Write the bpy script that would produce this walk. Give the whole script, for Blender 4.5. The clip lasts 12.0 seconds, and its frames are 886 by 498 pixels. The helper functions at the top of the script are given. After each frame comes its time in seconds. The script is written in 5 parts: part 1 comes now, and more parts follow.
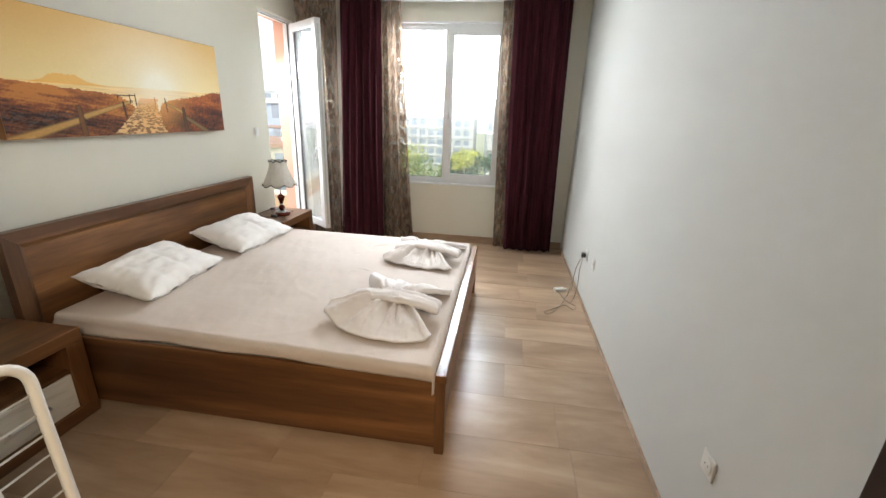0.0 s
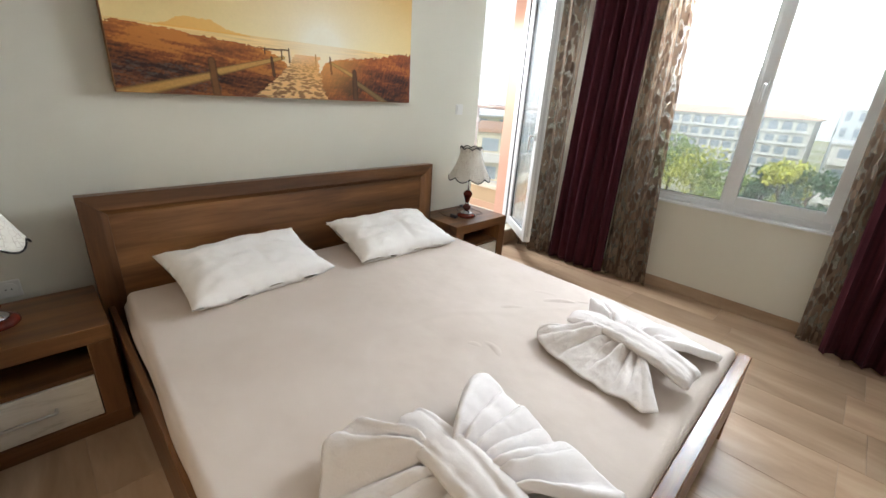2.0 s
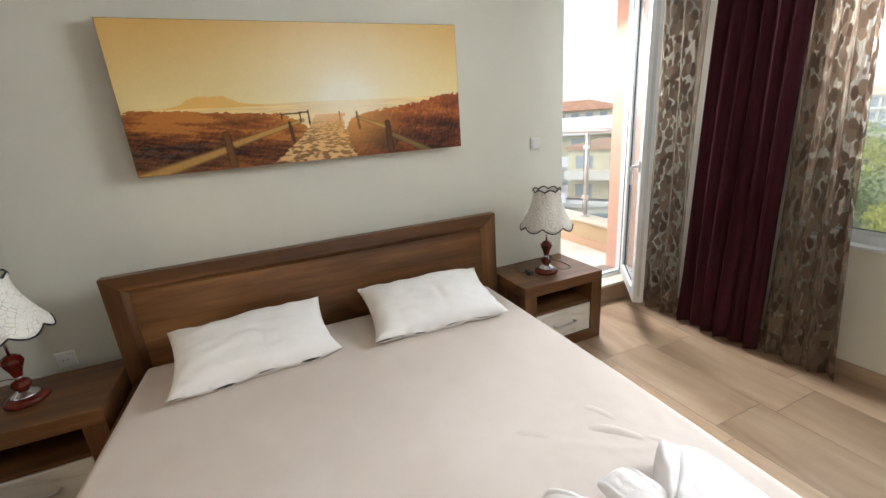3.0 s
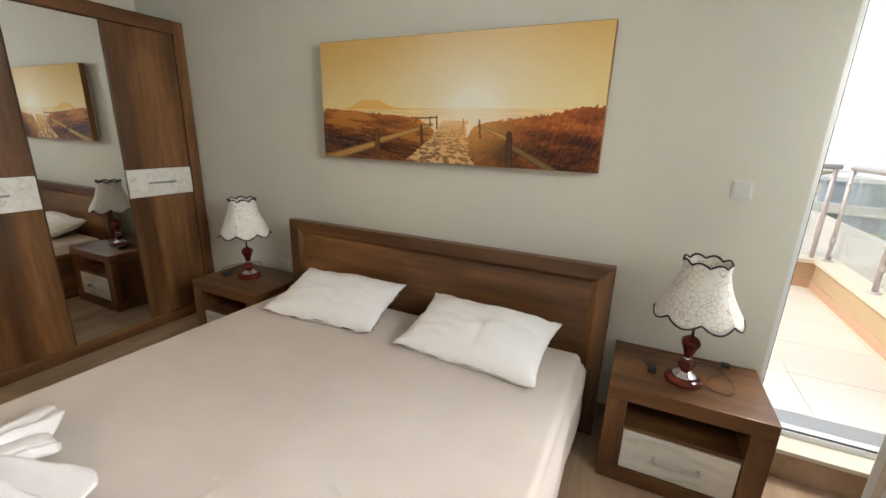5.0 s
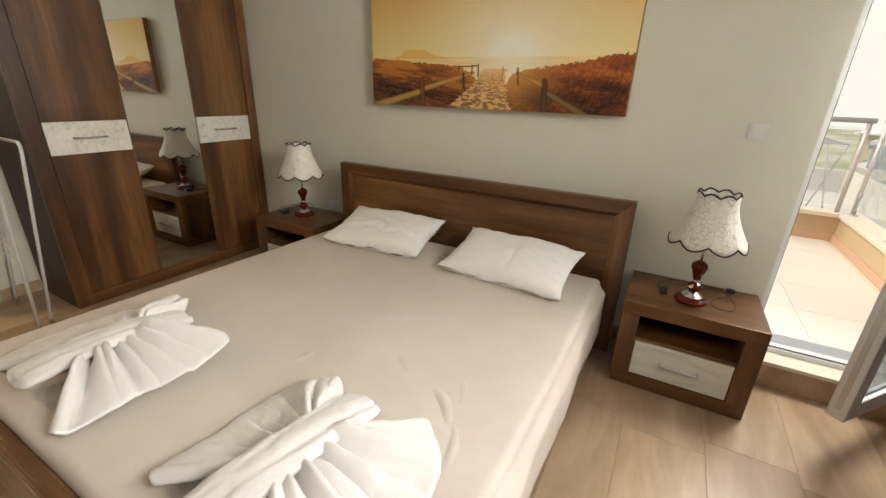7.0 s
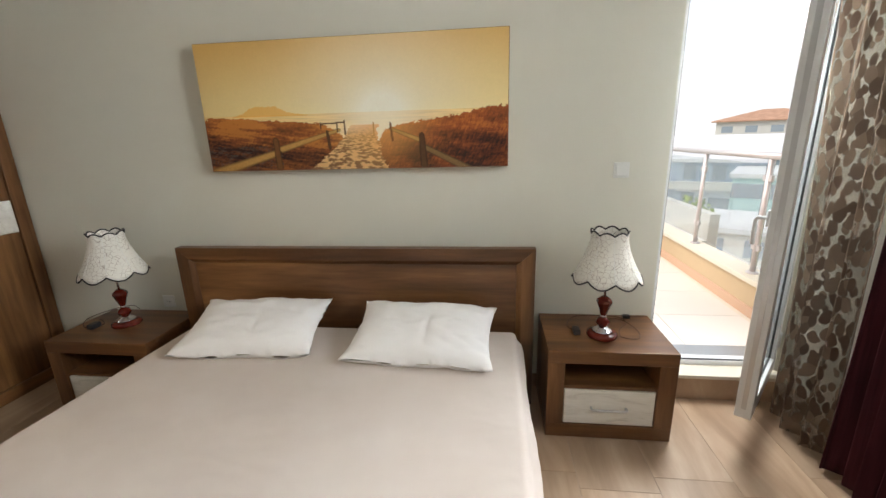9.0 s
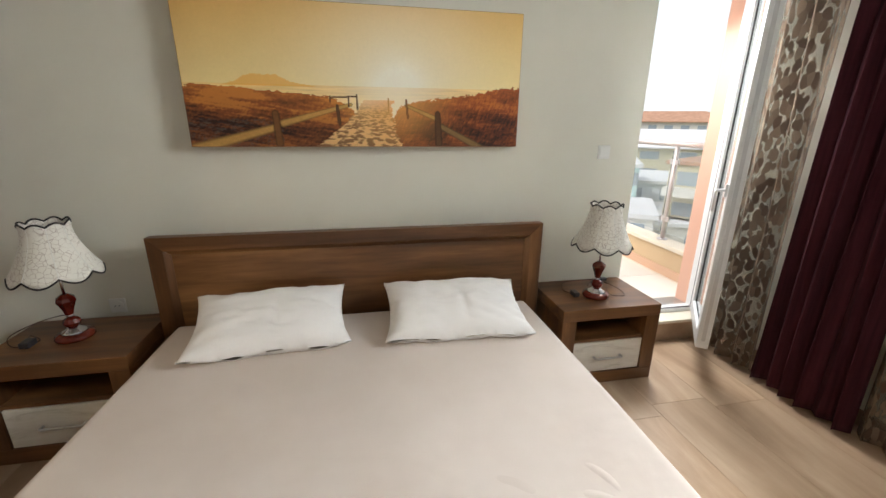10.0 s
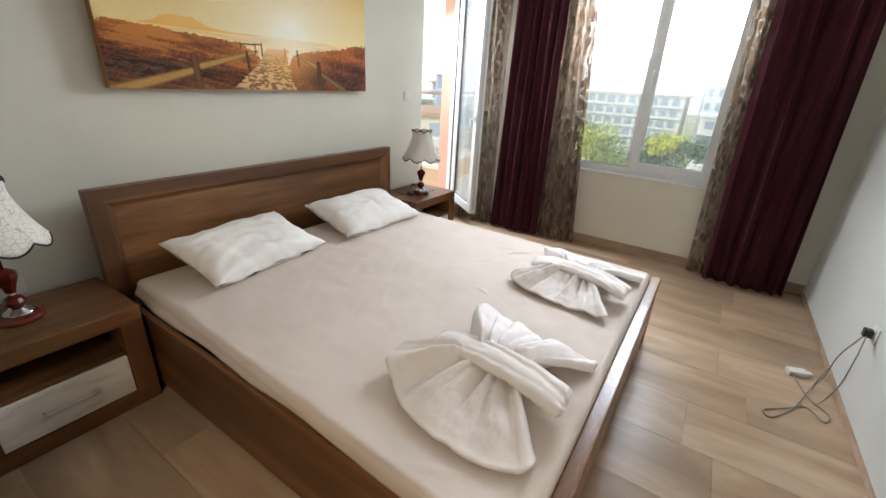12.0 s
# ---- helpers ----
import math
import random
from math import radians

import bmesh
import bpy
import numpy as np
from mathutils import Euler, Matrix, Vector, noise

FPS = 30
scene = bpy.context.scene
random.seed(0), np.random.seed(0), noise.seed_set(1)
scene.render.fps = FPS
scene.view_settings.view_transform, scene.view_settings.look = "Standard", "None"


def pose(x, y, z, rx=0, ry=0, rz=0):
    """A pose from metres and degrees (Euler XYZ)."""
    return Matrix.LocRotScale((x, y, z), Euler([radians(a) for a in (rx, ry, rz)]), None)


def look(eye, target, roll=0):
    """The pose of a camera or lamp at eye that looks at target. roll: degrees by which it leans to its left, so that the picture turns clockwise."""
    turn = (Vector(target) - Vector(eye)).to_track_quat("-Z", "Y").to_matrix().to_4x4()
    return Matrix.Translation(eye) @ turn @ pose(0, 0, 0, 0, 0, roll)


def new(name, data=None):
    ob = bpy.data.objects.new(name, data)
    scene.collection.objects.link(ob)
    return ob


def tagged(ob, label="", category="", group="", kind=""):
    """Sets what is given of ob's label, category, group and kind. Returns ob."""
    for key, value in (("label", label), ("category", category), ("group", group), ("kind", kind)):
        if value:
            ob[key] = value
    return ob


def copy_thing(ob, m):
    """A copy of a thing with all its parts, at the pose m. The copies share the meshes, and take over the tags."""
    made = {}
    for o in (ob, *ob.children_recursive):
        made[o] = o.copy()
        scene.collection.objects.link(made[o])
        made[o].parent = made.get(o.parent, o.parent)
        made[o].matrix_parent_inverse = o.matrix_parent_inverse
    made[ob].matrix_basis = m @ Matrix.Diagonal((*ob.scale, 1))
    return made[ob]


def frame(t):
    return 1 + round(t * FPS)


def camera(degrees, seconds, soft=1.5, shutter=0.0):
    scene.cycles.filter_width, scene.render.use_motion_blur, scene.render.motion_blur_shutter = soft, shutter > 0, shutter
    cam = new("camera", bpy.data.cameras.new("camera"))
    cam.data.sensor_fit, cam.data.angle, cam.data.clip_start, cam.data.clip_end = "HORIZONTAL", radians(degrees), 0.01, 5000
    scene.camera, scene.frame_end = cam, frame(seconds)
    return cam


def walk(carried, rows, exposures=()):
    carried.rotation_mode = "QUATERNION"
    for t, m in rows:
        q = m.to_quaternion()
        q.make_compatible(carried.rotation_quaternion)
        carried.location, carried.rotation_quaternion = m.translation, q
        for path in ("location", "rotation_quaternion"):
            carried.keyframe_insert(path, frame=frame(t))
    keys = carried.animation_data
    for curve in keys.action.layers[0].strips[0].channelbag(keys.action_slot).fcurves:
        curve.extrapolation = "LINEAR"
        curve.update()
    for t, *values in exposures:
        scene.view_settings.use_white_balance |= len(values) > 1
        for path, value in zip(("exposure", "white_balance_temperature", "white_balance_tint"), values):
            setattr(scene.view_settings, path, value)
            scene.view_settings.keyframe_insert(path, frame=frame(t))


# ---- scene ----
cam = camera(94.4, 12.0)
PATH = [
    (0, (0.096, 0.151, 1.572), (-0.169, 2.033, 0.949), 2.1),
    (0.5, (-0.014, 0.554, 1.496), (-0.37, 2.408, 0.835), 2.6),
    (1, (-0.066, 0.884, 1.493), (-0.764, 2.613, 0.771), 2.7),
    (1.5, (0.024, 1.207, 1.488), (-1.066, 2.693, 0.711), 3.6),
    (2, (-0.002, 1.614, 1.459), (-1.306, 2.952, 0.746), 3.8),
    (2.5, (-0.036, 2.043, 1.485), (-1.606, 3.1, 0.84), -1.0),
    (4.5, (-0.172, 3.608, 1.543), (-2.075, 3.296, 1.012), -0.7),
    (5, (-0.265, 3.834, 1.543), (-2.003, 3.009, 0.995), 1.7),
    (5.5, (-0.099, 4.061, 1.542), (-1.479, 2.727, 0.982), 2.3),
    (6, (0.026, 4.217, 1.518), (-1.398, 2.959, 0.893), 4.5),
    (6.5, (0.148, 4.0, 1.459), (-1.436, 3.032, 0.716), 2.7),
    (8.5, (-0.259, 3.786, 1.522), (-2.056, 3.094, 0.98), 1.9),
    (9, (-0.158, 3.546, 1.526), (-2.075, 3.315, 1.002), -1.6),
    (9.5, (-0.178, 3.167, 1.516), (-2.113, 3.225, 1.012), -2.3),
    (10, (-0.121, 2.753, 1.499), (-1.995, 3.132, 0.909), 0.6),
    (10.5, (-0.017, 2.347, 1.495), (-1.743, 3.137, 0.865), -1.0),
    (11, (-0.03, 1.908, 1.513), (-1.506, 3.062, 0.813), 0.5),
    (11.5, (0.037, 1.476, 1.463), (-1.188, 2.885, 0.744), 4.0),
    (12, (0.002, 1.102, 1.486), (-0.991, 2.662, 0.724), 3.2),
]
walk(cam, [(t, look(eye, target, roll)) for t, eye, target, roll in PATH],
     [(0, 1.97, 6400, 10), (1, 1.85, 6250, 10), (2.5, 1.68, 6400, 10), (4.5, 1.53, 6500, 10), (5.5, 1.42, 7300, 10), (6.5, 1.34, 7500, 10), (8.5, 1.48, 6900, 10), (9.5, 1.53, 6500, 10), (10.5, 1.55, 6800, 10), (12, 1.74, 6250, 10)])

# light of the place
world = bpy.data.worlds.new("sky")
scene.world = world
world.use_nodes = True
wn = world.node_tree.nodes
sky = wn.new("ShaderNodeTexSky")
sky.sky_type = "NISHITA"
sky.sun_disc = False
sky.sun_elevation = radians(48)
sky.sun_rotation = radians(195)
sky.dust_density = 2.0
sky.air_density = 1.4
haze = wn.new("ShaderNodeHueSaturation")
haze.inputs["Saturation"].default_value = 0.35
world.node_tree.links.new(sky.outputs[0], haze.inputs["Color"])
world.node_tree.links.new(haze.outputs[0], wn["Background"].inputs[0])
wn["Background"].inputs[1].default_value = 0.09

sun = new("sun", bpy.data.lights.new("sun", "SUN"))
sun.data.energy, sun.data.angle, sun.data.color = 0.5, radians(10), (1.0, 0.96, 0.9)
sun.matrix_world = look((0, 0, 0), (-0.17, 0.64, -0.74))

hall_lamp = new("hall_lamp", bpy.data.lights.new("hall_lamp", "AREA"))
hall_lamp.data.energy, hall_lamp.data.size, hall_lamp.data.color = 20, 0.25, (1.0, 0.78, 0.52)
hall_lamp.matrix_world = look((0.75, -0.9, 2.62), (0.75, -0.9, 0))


def opening_lamp(name, energy, w, h, eye, target):
    """Stands in for the sky's light in the upper part of an opening."""
    ob = new(name, bpy.data.lights.new(name, "AREA"))
    ob.data.shape, ob.data.size, ob.data.size_y = "RECTANGLE", w, h
    ob.data.energy, ob.data.color = energy, (0.92, 0.965, 1.0)
    ob.data.spread = radians(125)
    ob.matrix_world = look(eye, target)


opening_lamp("window_skylight", 16.5, 1.2, 0.75, (-0.64, 5.6, 2.15), (-0.8, 0, 1.0))
opening_lamp("door_skylight", 11.0, 0.6, 0.7, (-2.9, 4.86, 2.2), (-1.2, 4.0, 0.2))


# ---- materials ----
def srgb(r, g, b):
    return tuple(((c / 255) / 12.92 if c / 255 < 0.04045 else ((c / 255 + 0.055) / 1.055) ** 2.4) for c in (r, g, b)) + (1,)


class Mat:
    """A small builder of node materials."""

    def __init__(self, name, color=(0.5, 0.5, 0.5, 1), rough=0.6, metal=0.0, coords="Object"):
        self.m = bpy.data.materials.new(name)
        self.m.use_nodes = True
        self.n, self.l = self.m.node_tree.nodes, self.m.node_tree.links
        self.b = self.n["Principled BSDF"]
        self.b.inputs["Base Color"].default_value = color
        self.b.inputs["Roughness"].default_value = rough
        self.b.inputs["Metallic"].default_value = metal
        self.tc = self.n.new("ShaderNodeTexCoord").outputs[coords]

    def add(self, kind, **values):
        node = self.n.new("ShaderNode" + kind)
        for key, value in values.items():
            if key in node.inputs:
                if isinstance(value, bpy.types.NodeSocket):
                    self.l.new(value, node.inputs[key])
                else:
                    node.inputs[key].default_value = value
        return node

    def mapping(self, scale=(1, 1, 1), rot=(0, 0, 0), source=None):
        return self.add("Mapping", Vector=source or self.tc, Scale=scale, Rotation=rot).outputs[0]

    def noise(self, scale, detail=4, vector=None, rough=0.55, distortion=0.0):
        return self.add("TexNoise", Vector=vector or self.tc, Scale=scale, Detail=detail, Roughness=rough, Distortion=distortion).outputs[0]

    def ramp(self, fac, stops):
        node = self.add("ValToRGB", Fac=fac)
        e = node.color_ramp.elements
        while len(e) < len(stops):
            e.new(0.5)
        for el, (p, c) in zip(e, stops):
            el.position, el.color = p, c if len(c) == 4 else (*c, 1)
        return node.outputs[0]

    def mixc(self, fac, a, b, blend="MIX"):
        node = self.n.new("ShaderNodeMix")
        node.data_type, node.blend_type = "RGBA", blend
        for i, v in ((0, fac), (6, a), (7, b)):
            if isinstance(v, bpy.types.NodeSocket):
                self.l.new(v, node.inputs[i])
            else:
                node.inputs[i].default_value = v
        return node.outputs[2]

    def math(self, op, a, b=0.0):
        node = self.n.new("ShaderNodeMath")
        node.operation = op
        for i, v in ((0, a), (1, b)):
            if isinstance(v, bpy.types.NodeSocket):
                self.l.new(v, node.inputs[i])
            else:
                node.inputs[i].default_value = v
        return node.outputs[0]

    def span(self, value, lo, hi):
        node = self.add("MapRange", Value=value)
        node.inputs["To Min"].default_value, node.inputs["To Max"].default_value = lo, hi
        return node.outputs[0]

    def color(self, s):
        self.l.new(s, self.b.inputs["Base Color"])
        return self

    def rough(self, s):
        self.l.new(s, self.b.inputs["Roughness"])
        return self

    def bump(self, height, strength=0.2, distance=0.01):
        node = self.add("Bump", Height=height, Strength=strength, Distance=distance)
        self.l.new(node.outputs[0], self.b.inputs["Normal"])
        return self


def wood(name, axis, dark, mid, light, rough=0.38, scale=1.0, random_pieces=False):
    m = Mat(name)
    stretch = {"x": (1.1, 14, 14), "y": (14, 1.1, 14), "z": (14, 14, 1.1)}[axis]
    stretch = tuple(v * scale for v in stretch)
    source = m.tc
    if random_pieces:
        info = m.add("ObjectInfo")
        shift = m.add("VectorMath", Vector=m.tc)
        shift.operation = "ADD"
        m.l.new(m.tc, shift.inputs[0])
        grow = m.math("MULTIPLY", info.outputs["Random"], 37.0)
        m.l.new(grow, shift.inputs[1])
        source = shift.outputs[0]
    v = m.mapping(stretch, source=source)
    broad = m.noise(0.45, 3, v, 0.5, 0.6)
    grain = m.noise(3.0, 8, v, 0.65, 0.4)
    c = m.ramp(broad, [(0.32, dark), (0.5, mid), (0.7, light)])
    streak = m.ramp(grain, [(0.36, (0.62, 0.57, 0.52)), (0.6, (1, 1, 1))])
    c = m.mixc(0.75, c, streak, "MULTIPLY")
    if random_pieces:
        info2 = m.add("ObjectInfo")
        tint = m.ramp(info2.outputs["Random"], [(0.0, (0.86, 0.85, 0.84)), (0.5, (1, 1, 1)), (1.0, (1.1, 1.08, 1.05))])
        c = m.mixc(0.8, c, tint, "MULTIPLY")
    m.color(c)
    m.rough(m.span(grain, rough - 0.06, rough + 0.14))
    m.bump(grain, 0.12, 0.002)
    return m.m


WALNUT = dict(dark=srgb(78, 50, 29), mid=srgb(113, 76, 44), light=srgb(148, 105, 64), rough=0.3)
walnut_x = wood("walnut_grain_x", "x", **WALNUT)
walnut_y = wood("walnut_grain_y", "y", **WALNUT)
walnut_polished = wood("walnut_polished", "y", **{**WALNUT, "rough": 0.22})
walnut_z = wood("walnut_grain_z", "z", **WALNUT)
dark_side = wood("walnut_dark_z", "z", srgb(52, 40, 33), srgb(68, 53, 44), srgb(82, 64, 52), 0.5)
door_wood = wood("dark_brown_door", "z", srgb(34, 20, 15), srgb(46, 28, 21), srgb(58, 37, 27), 0.35)
casing_wood = wood("casing_brown", "z", srgb(66, 50, 44), srgb(80, 62, 54), srgb(94, 74, 64), 0.45)
hall_wood = wood("hall_laminate", "x", srgb(118, 86, 54), srgb(144, 106, 68), srgb(166, 126, 82), 0.35, random_pieces=True)


def plaster(name, color, variation=0.04):
    m = Mat(name, rough=0.85)
    n = m.noise(0.9, 3)
    d = tuple(c * (1 - variation) for c in color[:3]) + (1,)
    m.color(m.ramp(n, [(0.3, d), (0.7, color)]))
    m.bump(m.noise(160, 3), 0.12, 0.001)
    return m.m


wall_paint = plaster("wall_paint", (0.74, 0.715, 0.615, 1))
# East wall set greyer and slightly darker than the other walls.
east_tone = plaster("east_wall_tone", (0.64, 0.645, 0.62, 1))
ceiling_paint = plaster("ceiling_paint", (0.78, 0.77, 0.74, 1))
salmon_render = plaster("salmon_render", srgb(216, 172, 150), 0.08)
white_render = plaster("white_render", srgb(206, 203, 196), 0.06)
cream_render = plaster("cream_render", srgb(206, 196, 170), 0.1)
grey_render = plaster("grey_render", srgb(206, 212, 218), 0.1)
upvc = Mat("white_plastic_frame", (0.78, 0.79, 0.79, 1), 0.28)
upvc.bump(upvc.noise(60, 2), 0.02, 0.001)
upvc = upvc.m
gasket = Mat("black_rubber", (0.02, 0.02, 0.022, 1), 0.6).m
plastic_white = Mat("switch_plastic", (0.76, 0.75, 0.71, 1), 0.35).m
plastic_dark = Mat("dark_plastic", (0.03, 0.03, 0.035, 1), 0.4).m
black_trim = Mat("black_braid", (0.02, 0.018, 0.018, 1), 0.8).m
cable_grey = Mat("grey_cable", srgb(150, 140, 124), 0.55).m
cable_brown = Mat("brown_cable", srgb(66, 38, 22), 0.45).m
chrome = Mat("chrome", (0.75, 0.75, 0.77, 1), 0.18, 1.0).m
rail_steel = Mat("weathered_steel", (0.62, 0.58, 0.57, 1), 0.5, 0.7).m
brushed = Mat("brushed_steel", (0.6, 0.6, 0.6, 1), 0.35, 1.0).m
rack_metal = Mat("white_coated_tube", (0.72, 0.72, 0.7, 1), 0.35).m
mirror_glass = Mat("mirror_glass", (0.86, 0.88, 0.87, 1), 0.01, 1.0).m
red_gloss = Mat("red_brown_lacquer", srgb(96, 26, 16), 0.12)
red_gloss.color(red_gloss.ramp(red_gloss.noise(9, 4), [(0.35, srgb(70, 16, 10)), (0.7, srgb(120, 40, 24))]))
red_gloss = red_gloss.m

def veiled_glass(veil, ior=1.45):
    """Clear glass with an added translucent veil that scatters daylight, imitating outdoor haze."""
    m = Mat("window_glass")
    m.n.remove(m.b)
    clear = m.add("BsdfGlass", Color=(0.97, 0.985, 0.985, 1), Roughness=0.0, IOR=ior)
    haze_veil = m.add("BsdfTranslucent", Color=(0.9, 0.92, 0.93, 1))
    mixer = m.add("MixShader", Fac=veil)
    m.l.new(clear.outputs[0], mixer.inputs[1])
    m.l.new(haze_veil.outputs[0], mixer.inputs[2])
    m.l.new(mixer.outputs[0], m.n["Material Output"].inputs[0])
    return m.m


window_glass = veiled_glass(0.05)
leaf_glass = veiled_glass(0.06, 1.9)
glass = veiled_glass(0.09)

# pale grained drawer fronts
pale = Mat("pale_drawer_front", rough=0.4)
pv = pale.mapping((12, 2.2, 12))
pn = pale.noise(1.4, 8, pv, 0.7, 1.2)
pale.color(pale.ramp(pn, [(0.33, srgb(190, 184, 172)), (0.45, srgb(222, 218, 208)), (0.7, srgb(236, 233, 225))]))
pale.bump(pn, 0.1, 0.002)
pale = pale.m

# floor tile
tile = Mat("wood_look_tile")
ti = tile.add("ObjectInfo")
tsh = tile.n.new("ShaderNodeVectorMath")
tile.l.new(tile.tc, tsh.inputs[0])
tile.l.new(tile.math("MULTIPLY", ti.outputs["Random"], 53.0), tsh.inputs[1])
tv = tile.mapping((1.1, 5.5, 4), source=tsh.outputs[0])
tn = tile.noise(1.1, 6, tv, 0.6, 0.5)
tf = tile.noise(7, 6, tv, 0.6, 0.2)
tc_ = tile.ramp(tn, [(0.3, srgb(150, 123, 98)), (0.5, srgb(172, 145, 119)), (0.72, srgb(192, 167, 141))])
tc_ = tile.mixc(0.14, tc_, tile.ramp(tf, [(0.3, (0.7, 0.68, 0.66)), (0.7, (1, 1, 1))]), "MULTIPLY")
tc_ = tile.mixc(0.9, tc_, tile.ramp(ti.outputs["Random"], [(0, (0.8, 0.79, 0.78)), (0.5, (0.97, 0.97, 0.97)), (1, (1.1, 1.09, 1.08))]), "MULTIPLY")
tile.color(tc_).rough(tile.span(tf, 0.26, 0.42)).bump(tf, 0.06, 0.002)
tile = tile.m
grout = Mat("grout", srgb(166, 142, 120), 0.8).m
balcony_tile = plaster("balcony_tile", srgb(226, 221, 211), 0.05)
stone_cap = plaster("stone_cap", srgb(222, 214, 196), 0.08)
ochre = plaster("ochre_render", srgb(200, 176, 142), 0.14)

# cloths
sheet_cloth = Mat("sheet_cotton", rough=0.85)
sheet_cloth.color(sheet_cloth.ramp(sheet_cloth.noise(2.5, 3), [(0.3, srgb(203, 191, 182)), (0.7, srgb(212, 201, 193))]))
sw = sheet_cloth.noise(5, 6, sheet_cloth.mapping((1, 1.7, 1)), 0.6, 1.5)
sheet_cloth.bump(sw, 0.1, 0.008)
sheet_cloth = sheet_cloth.m
pillow_cloth = Mat("pillow_cotton", (0.83, 0.815, 0.8, 1), 0.85)
pillow_cloth.bump(pillow_cloth.noise(7, 4, None, 0.5, 1.0), 0.16, 0.012)
pillow_cloth = pillow_cloth.m
terry = Mat("terry_cotton", (0.87, 0.83, 0.82, 1), 0.95)
terry.bump(terry.noise(150, 5, None, 0.8), 0.7, 0.005)
terry = terry.m
burgundy = Mat("burgundy_curtain", rough=0.92)
bn = burgundy.noise(1.2, 4, burgundy.mapping((30, 30, 1.5)), 0.6)
burgundy.color(burgundy.ramp(bn, [(0.3, srgb(52, 22, 30)), (0.7, srgb(80, 36, 44))]))
burgundy.b.inputs["Specular IOR Level"].default_value = 0.15
burgundy.bump(burgundy.noise(220, 2), 0.2, 0.001)
burgundy = burgundy.m

sheer = Mat("leaf_pattern_sheer", coords="UV")
sheer.n.remove(sheer.b)
warp = sheer.noise(5, 2)
sv = sheer.n.new("ShaderNodeVectorMath")
sheer.l.new(sheer.mapping((30, 14, 1), (0, 0, 0.6)), sv.inputs[0])
sheer.l.new(sheer.math("MULTIPLY", warp, 1.1), sv.inputs[1])
vor = sheer.add("TexVoronoi", Vector=sv.outputs[0], Scale=1.0, Randomness=0.85)
blob = sheer.ramp(vor.outputs["Distance"], [(0.5, (1, 1, 1)), (0.56, (0, 0, 0))])
vor2 = sheer.add("TexVoronoi", Vector=sheer.mapping((1.15, 1.25, 1), (0, 0, 0.9), sv.outputs[0]), Scale=1.0, Randomness=0.95)
blob2 = sheer.ramp(vor2.outputs["Distance"], [(0.32, (1, 1, 1)), (0.38, (0, 0, 0))])
leafmask = sheer.math("SUBTRACT", 1.0, sheer.math("MAXIMUM", blob, blob2))
tone = sheer.mixc(sheer.ramp(vor.outputs["Color"], [(0.3, (0, 0, 0)), (0.7, (1, 1, 1))]), srgb(124, 104, 90), srgb(166, 146, 128))
scol = sheer.mixc(leafmask, tone, srgb(180, 167, 150))
s_d = sheer.add("BsdfDiffuse", Color=scol)
s_t = sheer.add("BsdfTranslucent", Color=scol)
s_m = sheer.add("MixShader", Fac=0.6)
sheer.l.new(s_d.outputs[0], s_m.inputs[1])
sheer.l.new(s_t.outputs[0], s_m.inputs[2])
s_tr = sheer.add("BsdfTransparent", Color=(1, 1, 1, 1))
s_m2 = sheer.add("MixShader", Fac=sheer.span(leafmask, 0.12, 0.6))
sheer.l.new(s_m.outputs[0], s_m2.inputs[1])
sheer.l.new(s_tr.outputs[0], s_m2.inputs[2])
sheer.l.new(s_m2.outputs[0], sheer.n["Material Output"].inputs[0])
sheer = sheer.m

shade_cloth = Mat("crackle_shade")
sc = shade_cloth.add("TexVoronoi", Vector=shade_cloth.tc, Scale=46.0)
sc.feature = "DISTANCE_TO_EDGE"
shc = shade_cloth.mixc(shade_cloth.ramp(sc.outputs["Distance"], [(0.0, (1, 1, 1)), (0.05, (0, 0, 0))]), srgb(232, 228, 218), srgb(170, 154, 142))
shn = shade_cloth.noise(14, 3)
shc = shade_cloth.mixc(shade_cloth.ramp(shn, [(0.36, (0, 0, 0)), (0.48, (1, 1, 1))]), srgb(232, 228, 218), shc)
shade_cloth.color(shc)
shade_cloth.b.inputs["Roughness"].default_value = 0.8
shade_cloth.bump(shn, 0.3, 0.004)
shade_cloth = shade_cloth.m


# ---- mesh helpers ----
def box(bm, x0, x1, y0, y1, z0, z1):
    vs = [bm.verts.new(p) for p in ((x0, y0, z0), (x1, y0, z0), (x1, y1, z0), (x0, y1, z0), (x0, y0, z1), (x1, y0, z1), (x1, y1, z1), (x0, y1, z1))]
    for f in ((0, 3, 2, 1), (4, 5, 6, 7), (0, 1, 5, 4), (1, 2, 6, 5), (2, 3, 7, 6), (3, 0, 4, 7)):
        bm.faces.new([vs[i] for i in f])
    return bm


def boxes(*spans, bevel=0.0):
    bm = bmesh.new()
    for s in spans:
        box(bm, *s)
    if bevel:
        bmesh.ops.bevel(bm, geom=bm.edges[:], offset=bevel, segments=2, affect="EDGES", profile=0.6)
    return bm


